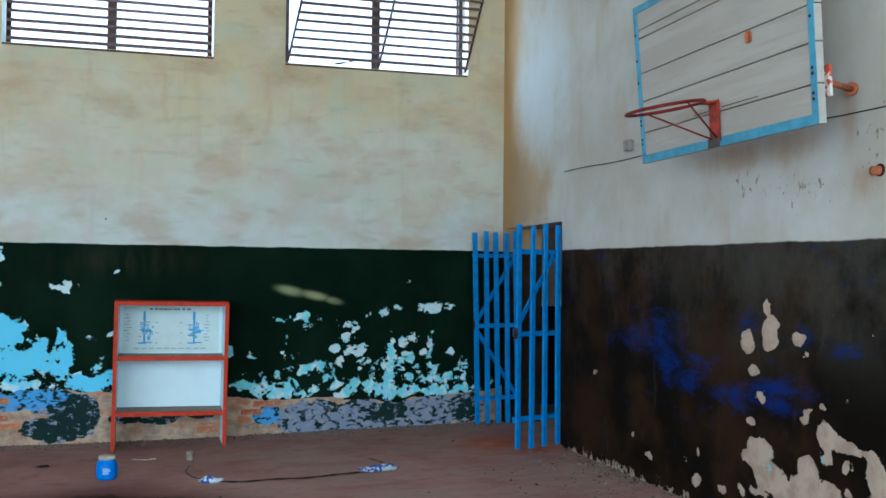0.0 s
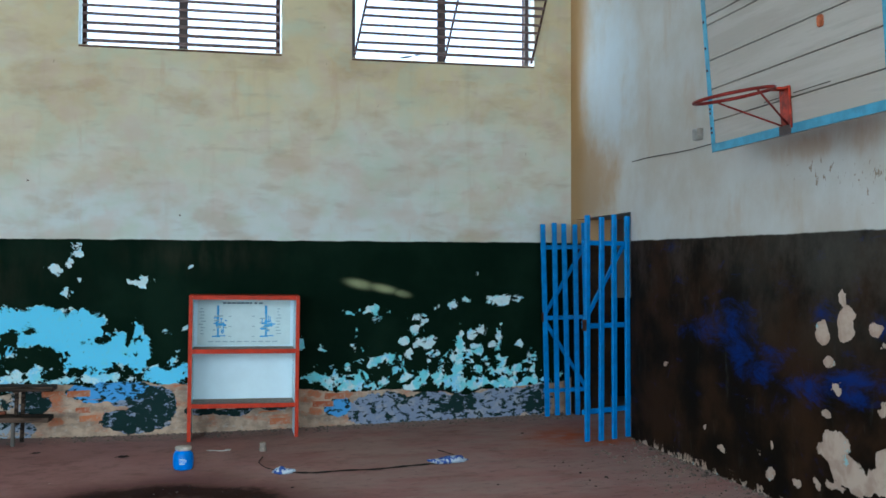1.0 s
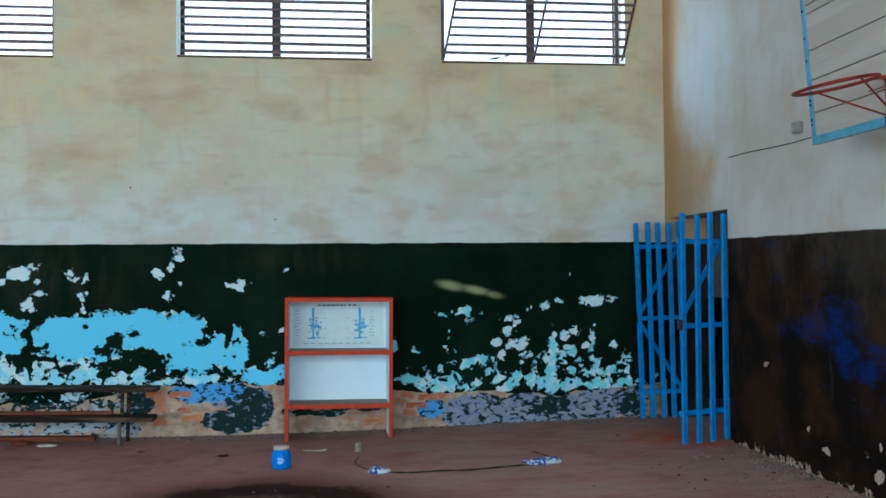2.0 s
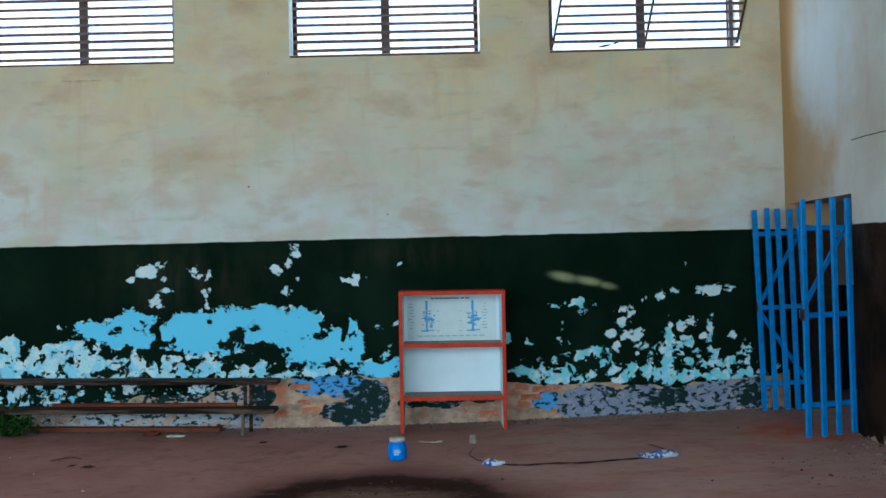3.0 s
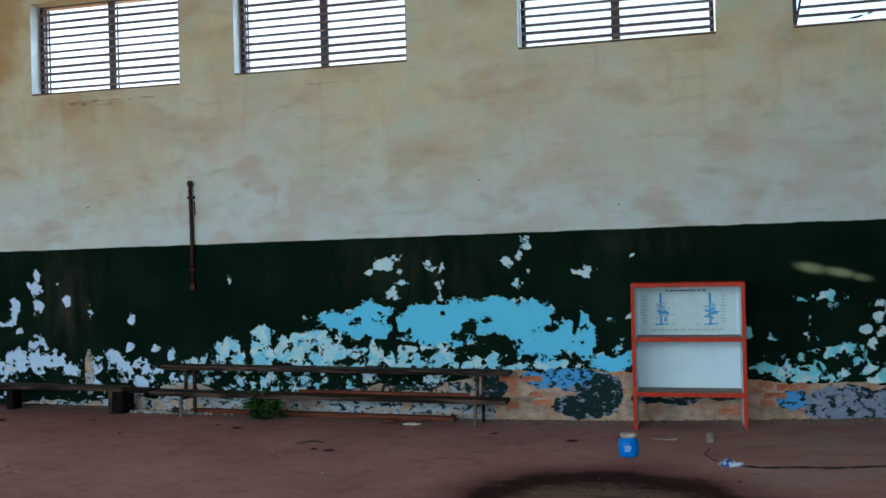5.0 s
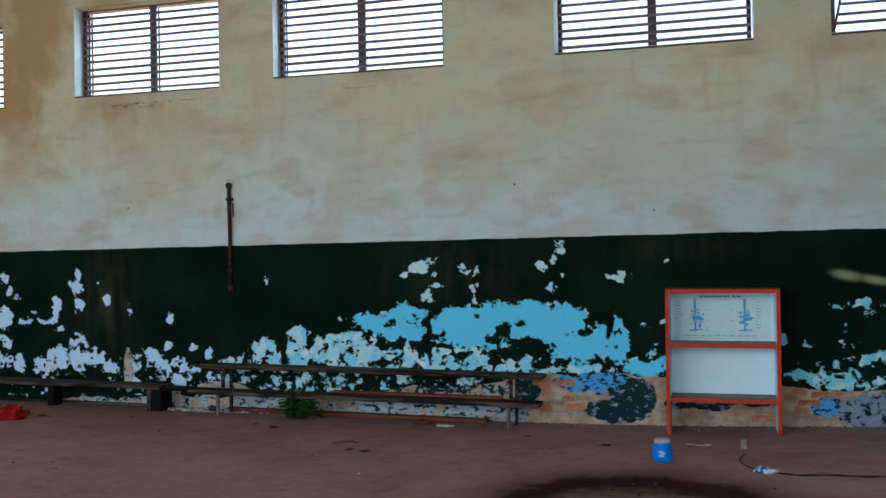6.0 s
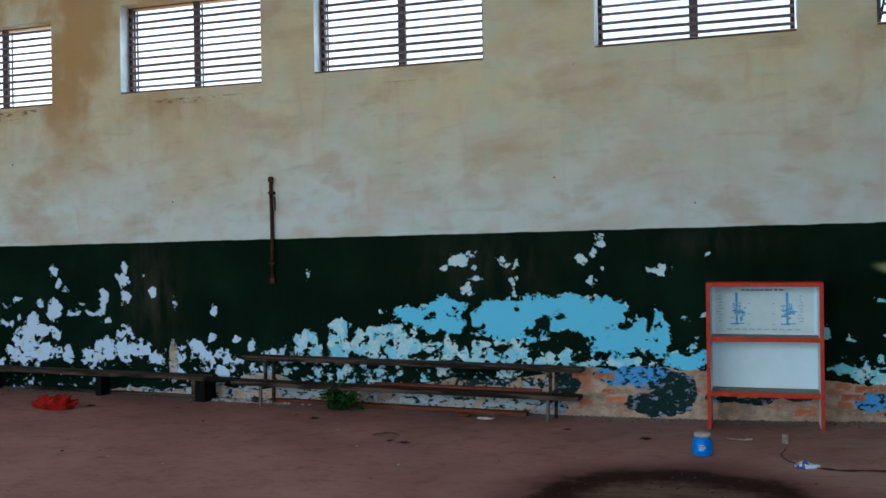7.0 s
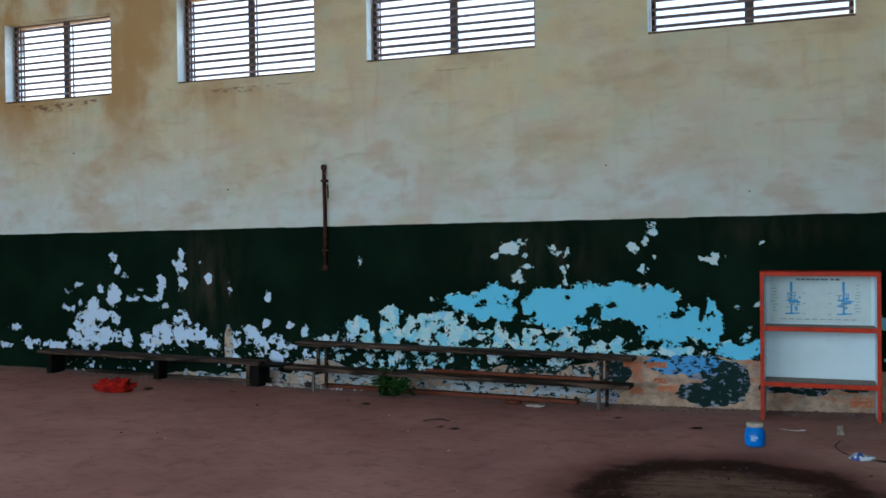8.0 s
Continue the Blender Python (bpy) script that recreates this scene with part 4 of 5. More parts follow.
# ---- gate in the doorway ----
def gate_leaf(y, first, gap, n, lean, yaw, braces, seed):
    """One leaf of slats with rails and braces, swung into the room."""
    root = empty("gate_leaf", pose(0, y, floor_z(0) + 0.004) @ pose(0, 0, 0, 0, lean, yaw))
    rng = random.Random(seed)
    last = first + gap * (n - 1)
    for k in range(n):
        x = first + k * gap + rng.uniform(-0.004, 0.004)
        lean_bm = a_box(-0.026, 0.026, -0.014, 0.014, rng.uniform(0, 0.02), 2.04 + rng.uniform(-0.014, 0.014), 0.004)
        part("slat", lean_bm, BLUEGATE, root).matrix_local = pose(x, 0, 0, 0, rng.uniform(-0.35, 0.35))
    for z in (0.27, 1.04, 1.79):
        part("rail", a_box(first - 0.03, last + 0.03, 0.016, 0.046, z - 0.022, z + 0.022, 0.003), BLUEGATE, root)
    for z0, z1 in ((1.06, 1.77), (1.02, 0.29))[:braces]:
        a, b = Vector((first, 0.058, z0)), Vector((last, 0.058, z1))
        d = b - a
        m = Matrix.Translation((a + b) / 2) @ pose(0, 0, 0, 0, -math.degrees(math.atan2(d.z, d.x)))
        part("brace", a_box(-d.length / 2, d.length / 2, -0.011, 0.011, -0.02, 0.02, 0.003, m=m), BLUEGATE, root)
    for z in (0.45, 1.55):
        part("hinge", tube(bmesh.new(), [(last + 0.02, 0.03, z), (last + 0.02, 0.03, z + 0.09)], 0.012, 8), IRON, root, "rusty pin hinge")
    part("bolt", a_box(first - 0.035, first - 0.026, -0.02, 0.03, 1.0, 1.1, 0.002), IRON, root, "rusty slide bolt")
    return tagged(root, "bright blue painted slatted gate leaf standing open", "gate", "leaves of the double gate")


gate_leaf(-1.615, -0.53, 0.166, 4, 0.0, 22, 1, 3)
gate_leaf(-0.20, -0.335, 0.113, 5, -1.2, 0, 2, 4)


# ---- backboard ----
def backboard():
    W, H = 1.86, 1.075
    root = empty("basketball_backboard", pose(-0.45, -5.045, 2.352) @ pose(0, 0, 0, 0, -3.2, 0))
    cuts = [0, 0.206, 0.418, 0.611, 0.85, 0.908, H]

    def splay(bm):
        # the board has worked loose: its upper planks reach further north
        for v in bm.verts:
            v.co.y += 0.045 * v.co.z / H * max(0.0, v.co.y / (W / 2))
        return bm

    for a, b in zip(cuts, cuts[1:]):
        part("plank", splay(a_box(-0.011, 0.032, -W / 2, W / 2, a + 0.0035, b - 0.0035, 0.002)), BOARD, root)
    bw = 0.05
    for y0, y1, z0, z1 in ((-W / 2, W / 2, 0, bw * 1.1), (-W / 2, W / 2, H - bw, H), (-W / 2, -W / 2 + bw, bw * 1.1, H - bw), (W / 2 - bw, W / 2, bw * 1.1, H - bw)):
        part("border_strip", splay(a_box(-0.017, -0.011, y0, y1, z0, z1, 0.002)), BLUEBOARD, root, "sky blue border strip")
    part("patch", a_box(-0.0135, -0.0105, -0.39, -0.34, 0.535, 0.60, 0.012), RUSTPIPE, root, "rust coloured hole patch")
    for y in (-0.62, 0.62):
        part("batten", a_box(0.034, 0.06, y - 0.04, y + 0.04, 0.04, H - 0.04, 0.004), BOARD, root)
    bolt = finish("bolt", lathe(bmesh.new(), [(0.009, 0), (0.009, 0.004), (0.005, 0.007)], 8), IRON)
    for y in (-W / 2 + 0.028, W / 2 - 0.022):
        for z in (0.13, 0.16, 0.26, 0.29, 0.55, 0.70, 0.88):
            ob = new("bolt", bolt)
            ob.parent = root
            ob.matrix_local = pose(-0.0165, y + (0.045 * z / H if y > 0 else 0), z, 0, -90, 0)
    for y0, y1, z in ((-0.42, -0.06, 0.228), (0.06, 0.25, 0.224)):
        part("crack", a_box(-0.0125, -0.0105, y0, y1, z - 0.0025, z + 0.0025), CORD, root, "dark split along the grain")
    # rim
    bracket = part("rim_bracket", a_box(-0.034, -0.018, -0.05, 0.05, 0.03, 0.275, 0.003), BRACKET, root, "red steel rim bracket")
    part("bracket_arm", a_box(-0.12, -0.03, -0.04, 0.04, 0.255, 0.268, 0.002), BRACKET, bracket)
    part("foot_plate", a_box(-0.042, -0.0355, -0.06, 0.06, -0.005, 0.05, 0.002), GREYIRON, bracket)
    R, cx, z = 0.225, -0.35, 0.27
    ring = [(cx + R * math.cos(t), R * math.sin(t), z - 0.012 + 0.13 * (R * math.cos(t) - R)) for t in [k * math.tau / 40 for k in range(40)]]
    part("rim", tube(bmesh.new(), ring, 0.010, 8, True), RIMRED, root, "dark red steel hoop without a net", True)
    for s in (-1, 1):
        part("rim_stay", tube(bmesh.new(), [(-0.036, s * 0.03, 0.05), (cx + 0.02, s * R, z - 0.048)], 0.006, 6), RIMRED, root, smooth=True)
    # wall mounts: pipes that splay from the wall to the board's ends
    for k in (-1, 1):
        part("mount_plate", a_box(0.05, 0.066, k * 0.915 - 0.03, k * 0.915 + 0.03, 0.14, 0.30, 0.003), MOUNT, root, "white painted mounting plate")
        part("mount_pipe", tube(bmesh.new(), [(0.05, k * 0.90, 0.22), (0.435, k * 0.625, 0.235)], 0.017, 12), RUSTPIPE, root, "orange rusted mounting pipe", True)
        part("wall_flange", tube(bmesh.new(), [(0.425, k * 0.632, 0.235), (0.445, k * 0.618, 0.235)], 0.036, 14), RUSTPIPE, root, "orange rusted round flange")
    return tagged(root, "weathered plank basketball backboard with sky blue border", "backboard")


backboard()


def pipe_stub(y, z):
    root = empty("pipe_stub", pose(0, y, z))
    part("pipe", tube(bmesh.new(), [(0.01, 0, 0), (-0.05, 0.01, -0.005)], 0.024, 12), RUSTPIPE, root, smooth=True)
    part("collar", tube(bmesh.new(), [(0.0, 0, 0), (-0.008, 0, 0)], 0.034, 14), IRON, root)
    return tagged(root, "sawn-off rusty pipe end in the plaster", "pipe")


pipe_stub(-5.86, 2.15)

jb = empty("junction_box", pose(0, -3.035, 2.633))
part("housing", a_box(-0.05, 0.0, -0.045, 0.045, -0.045, 0.045, 0.006), GREYBOX, jb)
part("cover", a_box(-0.056, -0.05, -0.038, 0.038, -0.038, 0.038, 0.004), GREYBOX, jb)
tagged(jb, "grey plastic junction box on the plaster", "junction box")
cable = part("wall_cable", tube(bmesh.new(), [(-0.006, -1.69 - k * 0.3, 2.559 + 0.006 * math.sin(k * 1.3) - k * 0.0055) for k in range(18)], 0.0035, 6), CORD, smooth=True)
tagged(cable, "thin dark cable clipped along the wall", "cable")


# ---- shelf rack ----
def rack():
    """Red-edged open rack with white backs."""
    W, D, H = 1.01, 0.43, 1.375
    x, y = -3.495, -0.52
    root = empty("display_rack", pose(x, y, floor_z(x) - 0.002, 0, 0, 0.0) @ pose(0, 0, 0, 0, 0.5, 0))
    for s in (-1, 1):
        side = part("side_panel", a_box(s * W / 2 - 0.015, s * W / 2 + 0.015, 0.004, D, 0.0 if s > 0 else -0.01, H, 0.003), WHITE, root)
        part("edge_strip", a_box(s * W / 2 - 0.018, s * W / 2 + 0.018, -0.008, 0.004, 0.0 if s > 0 else -0.01, H, 0.002), REDPAINT, side, "red front edge")
    for name, z, lab in (("top_board", H - 0.015, ""), ("shelf", 0.845, ""), ("shelf", 0.325, "")):
        b = part(name, a_box(-W / 2 + 0.016, W / 2 - 0.016, 0.004, D, z - 0.014, z + 0.014, 0.002), WHITE if name == "top_board" else PEBBLE, root)
        part("edge_strip", a_box(-W / 2 + 0.019, W / 2 - 0.019, -0.007, 0.004, z - 0.021, z + 0.021, 0.002), REDPAINT, b, "red front edge")
    part("top_cap", a_box(-W / 2 - 0.018, W / 2 + 0.018, -0.007, D, H, H + 0.006, 0.001), REDPAINT, root)
    part("back_panel", a_box(-W / 2 + 0.016, W / 2 - 0.016, D - 0.012, D, 0.34, 0.83, 0.001), WHITE, root)
    part("back_panel", a_box(-W / 2 + 0.016, W / 2 - 0.016, D - 0.012, D, 0.86, H - 0.03, 0.001), WHITE, root)
    poster = part("poster", a_box(-0.455, 0.455, D - 0.018, D - 0.0135, 0.875, 1.325), PAPER, root, "faded printed wall chart")
    yb = D - 0.020

    layers = iter(range(200))

    def mark(x0, x1, z0, z1, m):
        y0 = yb - 0.00006 * next(layers)
        part("print", a_box(x0, x1, y0, yb + 0.0015, z0, z1), m, poster)

    rng = random.Random(5)
    for k in range(9):
        mark(-0.21 + k * 0.044, -0.21 + k * 0.044 + rng.uniform(0.02, 0.04), 1.285, 1.302, BLACKINK)
    for c in (-0.255, 0.215):
        mark(c - 0.009, c + 0.009, 0.97, 1.20, INK)
        mark(c - 0.013, c + 0.010, 1.18, 1.27, INK)
        for k in range(22):
            # tangled leaves and roots of the drawn plant
            u, v, w = rng.gauss(0, 0.030), 1.085 + rng.gauss(0, 0.035), rng.uniform(0.010, 0.034)
            mark(c + u - w, c + u + w, v - 0.006, v + 0.006, INK if k % 3 else PALEINK)
        for k in range(8):
            u, v = rng.uniform(-0.06, 0.06), rng.uniform(1.00, 1.15)
            mark(c + u - 0.004, c + u + 0.004, v - 0.022, v + 0.022, INK)
        mark(c - 0.06, c + 0.02, 0.955, 0.968, INK)
        mark(c - 0.02, c + 0.075, 0.962, 0.972, INK)
        for k in range(9):
            xx = c - 0.15 if c < 0 else c + 0.13
            mark(xx - rng.uniform(0.015, 0.04), xx + rng.uniform(0.0, 0.03), 0.985 + k * 0.031, 0.993 + k * 0.031, PALEINK)
        for k in range(3):
            xx = c + (0.10 if c < 0 else -0.14)
            mark(xx, xx + 0.03, 0.958 + 0.1 * k, 0.965 + 0.1 * k, PALEINK)
    for k in range(10):
        mark(-0.35 + k * 0.07, -0.30 + k * 0.07, 0.905, 0.915, PALEINK)
    return tagged(root, "red-edged white rack with a faded chart", "rack")


rack()


def paint_tub(x, y):
    root = empty("paint_tub", pose(x, y, floor_z(x)) @ Matrix.Scale(0.84, 4))
    part("tub", lathe(bmesh.new(), [(0.078, 0), (0.090, 0.008), (0.096, 0.03), (0.097, 0.13), (0.090, 0.16), (0.074, 0.178), (0.070, 0.19)], 28), TIN, root, "blue plastic tub", True)
    part("lid", lathe(bmesh.new(), [(0.074, 0.186), (0.080, 0.19), (0.081, 0.214), (0.076, 0.221), (0.03, 0.224)], 28), LID, root, "soiled off-white lid", True)
    part("paper_label", lathe(bmesh.new(), [(0.0975, 0.05), (0.0985, 0.055), (0.0985, 0.12), (0.0975, 0.125)], 28), TIN, root)
    rng = random.Random(2)
    for k in range(5):
        bm = a_box(-0.1005, -0.0985, -0.03 + rng.uniform(-.01, .01), 0.03, 0.062 + k * 0.012, 0.067 + k * 0.012)
        bmesh.ops.rotate(bm, cent=(0, 0, 0), matrix=Matrix.Rotation(radians(88), 3, "Z"), verts=bm.verts)
        part("print", bm, PAPER, root)
    return tagged(root, "blue plastic paint tub with dirty white lid", "paint tub")


paint_tub(-3.99, -1.81)


# ---- benches ----
def long_bench():
    x0, x1 = -9.10, -5.25
    slope = math.degrees(math.atan2(floor_z(-5.6) - floor_z(-8.8), 3.2))
    root = empty("plank_bench", pose((x0 + x1) / 2, -0.34, (floor_z(-8.8) + floor_z(-5.6)) / 2, 0, -slope, 0))
    L = (x1 - x0) / 2
    part("seat_plank", a_box(-L, L, -0.04, 0.20, 0.495, 0.54, 0.005), DARKWOOD, root)
    part("foot_plank", a_box(-L - 0.07, L - 0.01, -0.16, 0.10, 0.225, 0.27, 0.005), DARKWOOD, root)
    part("rear_batten", a_box(-0.35, 1.50, 0.035, 0.085, 0.2705, 0.302, 0.005), REDPLANK, root, "worn red-brown batten")
    for x in (-1.64, 1.60):
        part("front_leg", a_box(x - 0.017, x + 0.017, -0.13, -0.10, 0, 0.225, 0.004), LEGWOOD, root, "grey weathered leg")
        part("rear_leg", a_box(x + 0.018, x + 0.05, 0.11, 0.15, 0, 0.495, 0.004), DARKWOOD, root)
        part("post", a_box(x - 0.015, x + 0.015, -0.02, 0.02, 0.27, 0.495, 0.004), DARKWOOD, root)
        part("cross_rail", a_box(x - 0.02, x + 0.02, -0.09, 0.11, 0.18, 0.222, 0.003), DARKWOOD, root)
    return tagged(root, "dark weathered two-level plank bench against wall", "bench", "benches along the wall")


def low_bench():
    x0, x1 = -12.80, -9.55
    slope = math.degrees(math.atan2(floor_z(-9.7) - floor_z(-12.6), 2.9))
    root = empty("low_bench", pose((x0 + x1) / 2, -0.27, (floor_z(-9.7) + floor_z(-12.6)) / 2, 0, -slope, 0))
    L = (x1 - x0) / 2
    part("seat_plank", a_box(-L, L, -0.17, 0.13, 0.25, 0.288, 0.005), DARKWOOD, root)
    part("seat_end", a_box(L + 0.003, L + 0.32, -0.13, 0.12, 0.235, 0.268, 0.005), BLACKWOOD, root)
    for x in (-L + 0.16, 0.12, L - 0.14):
        part("support_block", a_box(x - 0.035, x + (0.14 if x > 1 else 0.05), -0.13 if abs(x) > 1 else -0.06, 0.11, 0, 0.25, 0.006), BLACKWOOD, root, "tarred timber block")
    part("front_board", a_box(L - 0.17, L - 0.12, -0.148, -0.132, 0.02, 0.25, 0.003), DARKWOOD, root)
    return tagged(root, "low dark plank bench on black blocks", "bench", "benches along the wall")


long_bench(), low_bench()
bm = a_box(-1.5, 1.5, -0.05, 0.05, 0, 0.045, 0.006)
pl = part("loose_plank", bm, REDPLANK)
pl.matrix_world = pose(-7.35, -0.16, floor_z(-7.35) + 0.002, 0, -math.degrees(math.atan2(floor_z(-5.9) - floor_z(-8.8), 2.9)), -0.6)
tagged(pl, "reddish loose plank lying along the wall", "plank")
bm = a_box(-1.25, 1.25, -0.03, 0.03, 0, 0.03, 0.005)
pl = part("loose_plank", bm, DARKWOOD)
pl.matrix_world = pose(-11.0, -0.14, floor_z(-11.0) + 0.012, 0, -math.degrees(math.atan2(floor_z(-9.8) - floor_z(-12.2), 2.4)), 0)
tagged(pl, "grey weathered loose plank lying under the bench", "plank")

# iron rail hung on the wall
rl = empty("wall_rail", pose(-8.86, -0.002, 1.40))
part("bar", tube(bmesh.new(), [(0.0, -0.03, 0.0), (0.004, -0.032, 0.6), (-0.004, -0.03, 1.13)], 0.022, 10), IRON, rl, smooth=True)
part("knob", lathe(bmesh.new(), [(0.02, 0), (0.034, 0.01), (0.034, 0.05), (0.015, 0.065)], 12), IRON, rl).matrix_local = pose(-0.004, -0.03, 1.11)
part("clamp", a_box(-0.035, 0.04, -0.055, 0.0, 0.97, 1.0, 0.004), IRON, rl)
part("hook", tube(bmesh.new(), [(0.0, -0.055, 0.95), (0.06, -0.06, 0.93), (0.065, -0.06, 0.78)], 0.008, 6), IRON, rl)
part("clamp", a_box(-0.035, 0.04, -0.055, 0.0, 0.16, 0.19, 0.004), IRON, rl)
part("bracket", a_box(-0.03, 0.03, -0.04, 0.0, -0.06, 0.0, 0.004), IRON, rl)
tagged(rl, "rusty iron rail fixed upright to wall", "rail")


# ---- loose things on the floor ----
def crumple(name, sx, sy, sz, seed, material, label, category, m, n=3):
    """A heap of crumpled cloth."""
    bm = bmesh.new()
    bmesh.ops.create_icosphere(bm, subdivisions=n, radius=1.0)
    off = Vector((seed * 3.7, seed * 1.3, 0))
    for v in bm.verts:
        p = v.co.copy()
        k = 1 + 0.42 * noise.noise(p * 1.6 + off) + 0.30 * (abs(noise.noise(p * 4 + off)) - 0.3) + 0.12 * noise.noise(p * 9 + off)
        v.co = Vector((p.x * sx * k, p.y * sy * k, max(0.0, (p.z * 0.5 + 0.35) * sz * k * (1 + 0.5 * noise.noise(p * 2.3 + off * 2)))))
    ob = part(name, bm, material, smooth=True)
    ob.matrix_world = m
    return tagged(ob, label, category)


crumple("red_cloth", 0.23, 0.12, 0.17, 4, REDCLOTH, "crumpled bright red cloth on the floor", "cloth", pose(-10.86, -1.30, floor_z(-10.86), 0, 0, 12), 4)
crumple("rag", 0.09, 0.06, 0.05, 7, RAG, "blue and white crumpled rag", "rag", pose(-3.20, -2.20, floor_z(-3.2), 0, 0, -15))
crumple("rag", 0.17, 0.045, 0.055, 9, RAG, "long twisted blue and white rag", "rag", pose(-1.84, -2.20, floor_z(-1.84), 0, 0, 10))

pts = [(-3.35, -1.50), (-3.37, -1.75), (-3.33, -2.0), (-3.22, -2.2), (-2.95, -2.28), (-2.5, -2.30), (-2.1, -2.26), (-1.85, -2.2), (-1.72, -2.12), (-1.74, -1.9), (-1.86, -1.6)]
bm = bmesh.new()
path = []
for (ax, ay), (bx, by) in zip(pts, pts[1:]):
    for k in range(6):
        x, y = ax + (bx - ax) * k / 6, ay + (by - ay) * k / 6
        path.append((x + 0.012 * math.sin(9 * y + 5 * x), y + 0.014 * math.sin(11 * x), floor_z(x) + 0.010))
tagged(part("cord", tube(bm, path, [(0.0065 if 20 < i < 46 else 0.0035) * (1 + 0.35 * math.sin(i * 2.1)) for i in range(len(path))], 6), CORD, smooth=True), "dark dirty cord lying on the floor", "cord")


def weed():
    """A low leafy weed growing by the wall."""
    x, y = -7.84, -0.47
    root = empty("weed", pose(x, y, floor_z(x)))
    rng = random.Random(11)
    leaf_bm = bmesh.new()
    prof = [(0, 0.0), (0.03, 0.024), (0.07, 0.032), (0.11, 0.022), (0.145, 0.0)]
    left = [leaf_bm.verts.new((u, -w, 0.010 * math.sin(u * 20))) for u, w in prof[1:-1]]
    mid = [leaf_bm.verts.new((u, 0, -0.006 + 0.010 * math.sin(u * 20))) for u, w in prof]
    right = [leaf_bm.verts.new((u, w, 0.010 * math.sin(u * 20))) for u, w in prof[1:-1]]
    for side in (left, right):
        q = [mid[0]] + side + [mid[-1]]
        for i in range(len(q) - 1):
            f = [mid[i], mid[i + 1], q[i + 1], q[i]]
            leaf_bm.faces.new(list(dict.fromkeys(f)))
    leaf = finish("leaf", leaf_bm, LEAF, True)
    for k in range(13):
        a, spread, h = rng.uniform(0, math.tau), rng.uniform(0.04, 0.20), rng.uniform(0.08, 0.25)
        tip = Vector((math.cos(a) * spread * 1.2, math.sin(a) * spread * 0.6, h))
        part("stem", tube(bmesh.new(), [(0, 0, 0), tip * 0.5 + Vector((0, 0, 0.03)), tip], [0.005, 0.004, 0.002], 5), STEM, root, smooth=True)
        for j in range(9):
            at = tip * rng.uniform(0.35, 1.0)
            ob = new("leaf", leaf)
            ob.parent = root
            sc = rng.uniform(0.7, 1.35)
            ob.matrix_local = Matrix.Translation(at) @ pose(0, 0, 0, rng.uniform(-35, 35), rng.uniform(-60, 25), rng.uniform(0, 360)) @ Matrix.Scale(sc, 4)
    return tagged(root, "small leafy green weed at the wall foot", "plant")


weed()


def scatter(name, label, category, count, spot, size, material, seed):
    """Crumbs that nobody could count, in one mesh."""
    rng = random.Random(seed)
    verts, faces = [], []
    for _ in range(count):
        x, y = spot(rng)
        r = size(rng)
        h = r * rng.uniform(0.3, 0.8)
        b = len(verts)
        turn = rng.uniform(0, 6)
        z = floor_z(x)
        for k in range(5):
            a = turn + k * math.tau / 5
            rr = r * rng.uniform(0.6, 1.2)
            verts.append((x + rr * math.cos(a), y + rr * math.sin(a), z - 0.002))
            verts.append((x + 0.6 * rr * math.cos(a), y + 0.6 * rr * math.sin(a), z + h * rng.uniform(0.7, 1.1)))
        for k in range(5):
            p, q = b + 2 * k, b + 2 * ((k + 1) % 5)
            faces.append((p, q, q + 1, p + 1))
        faces.append(tuple(b + 2 * k + 1 for k in range(5)))
    me = bpy.data.meshes.new(name)
    me.from_pydata(verts, [], faces)
    me.materials.append(material)
    return tagged(new(name, me), label, category, kind="stuff")


def spread(x0, x1, y0, y1, pull):
    return lambda r: (r.uniform(x0, x1), y0 + (y1 - y0) * r.random() ** pull)


RUBBLE = plain("dusty_rubble", (0.22, 0.165, 0.14), 0.5, 30, 0.95)
CHALK = plain("plaster_flakes", (0.62, 0.58, 0.54), 0.6, 30, 0.95)
DIRT = plain("dark_crumbs", (0.055, 0.038, 0.032), 0.6, 30, 0.95)
scatter("rubble", "plaster rubble along the wall foot", "rubble", 1500, spread(-5.4, -0.1, -0.01, -0.35, 2.6), lambda r: 0.005 + 0.018 * r.random() ** 4, RUBBLE, 1)
scatter("rubble", "plaster rubble along the wall foot", "rubble", 900, spread(-14.4, -5.4, -0.01, -0.5, 2.2), lambda r: 0.005 + 0.018 * r.random() ** 4, RUBBLE, 2)
scatter("rubble", "dark gravel heaped at the wall foot", "rubble", 700, lambda r: (-0.02 - 0.6 * r.random() ** 2.6, -1.8 - 3.6 * r.random()), lambda r: 0.005 + 0.018 * r.random() ** 3, RUBBLE, 3)
scatter("grit", "dark grit on the floor", "grit", 120, lambda r: (-0.05 - 1.1 * r.random() ** 1.5, -2.2 - 2.5 * r.random()), lambda r: 0.004 + 0.013 * r.random() ** 3, DIRT, 4)
scatter("flakes", "pale paint flakes scattered on the floor", "paint flakes", 75, lambda r: (-14 * r.random(), -0.2 - 4.5 * r.random() ** 1.3), lambda r: 0.003 + 0.016 * r.random() ** 5, CHALK, 5)
scatter("crumbs", "dark crumbs scattered on the floor", "crumbs", 60, lambda r: (-14 * r.random(), -0.2 - 4.5 * r.random()), lambda r: 0.004 + 0.016 * r.random() ** 5, DIRT, 6)


def ring(r):
    a, q = r.uniform(0, math.tau), r.uniform(0.3, 1.0)
    return -4.12 + 1.0 * q * math.cos(a), -3.40 + 1.0 * q * math.sin(a)


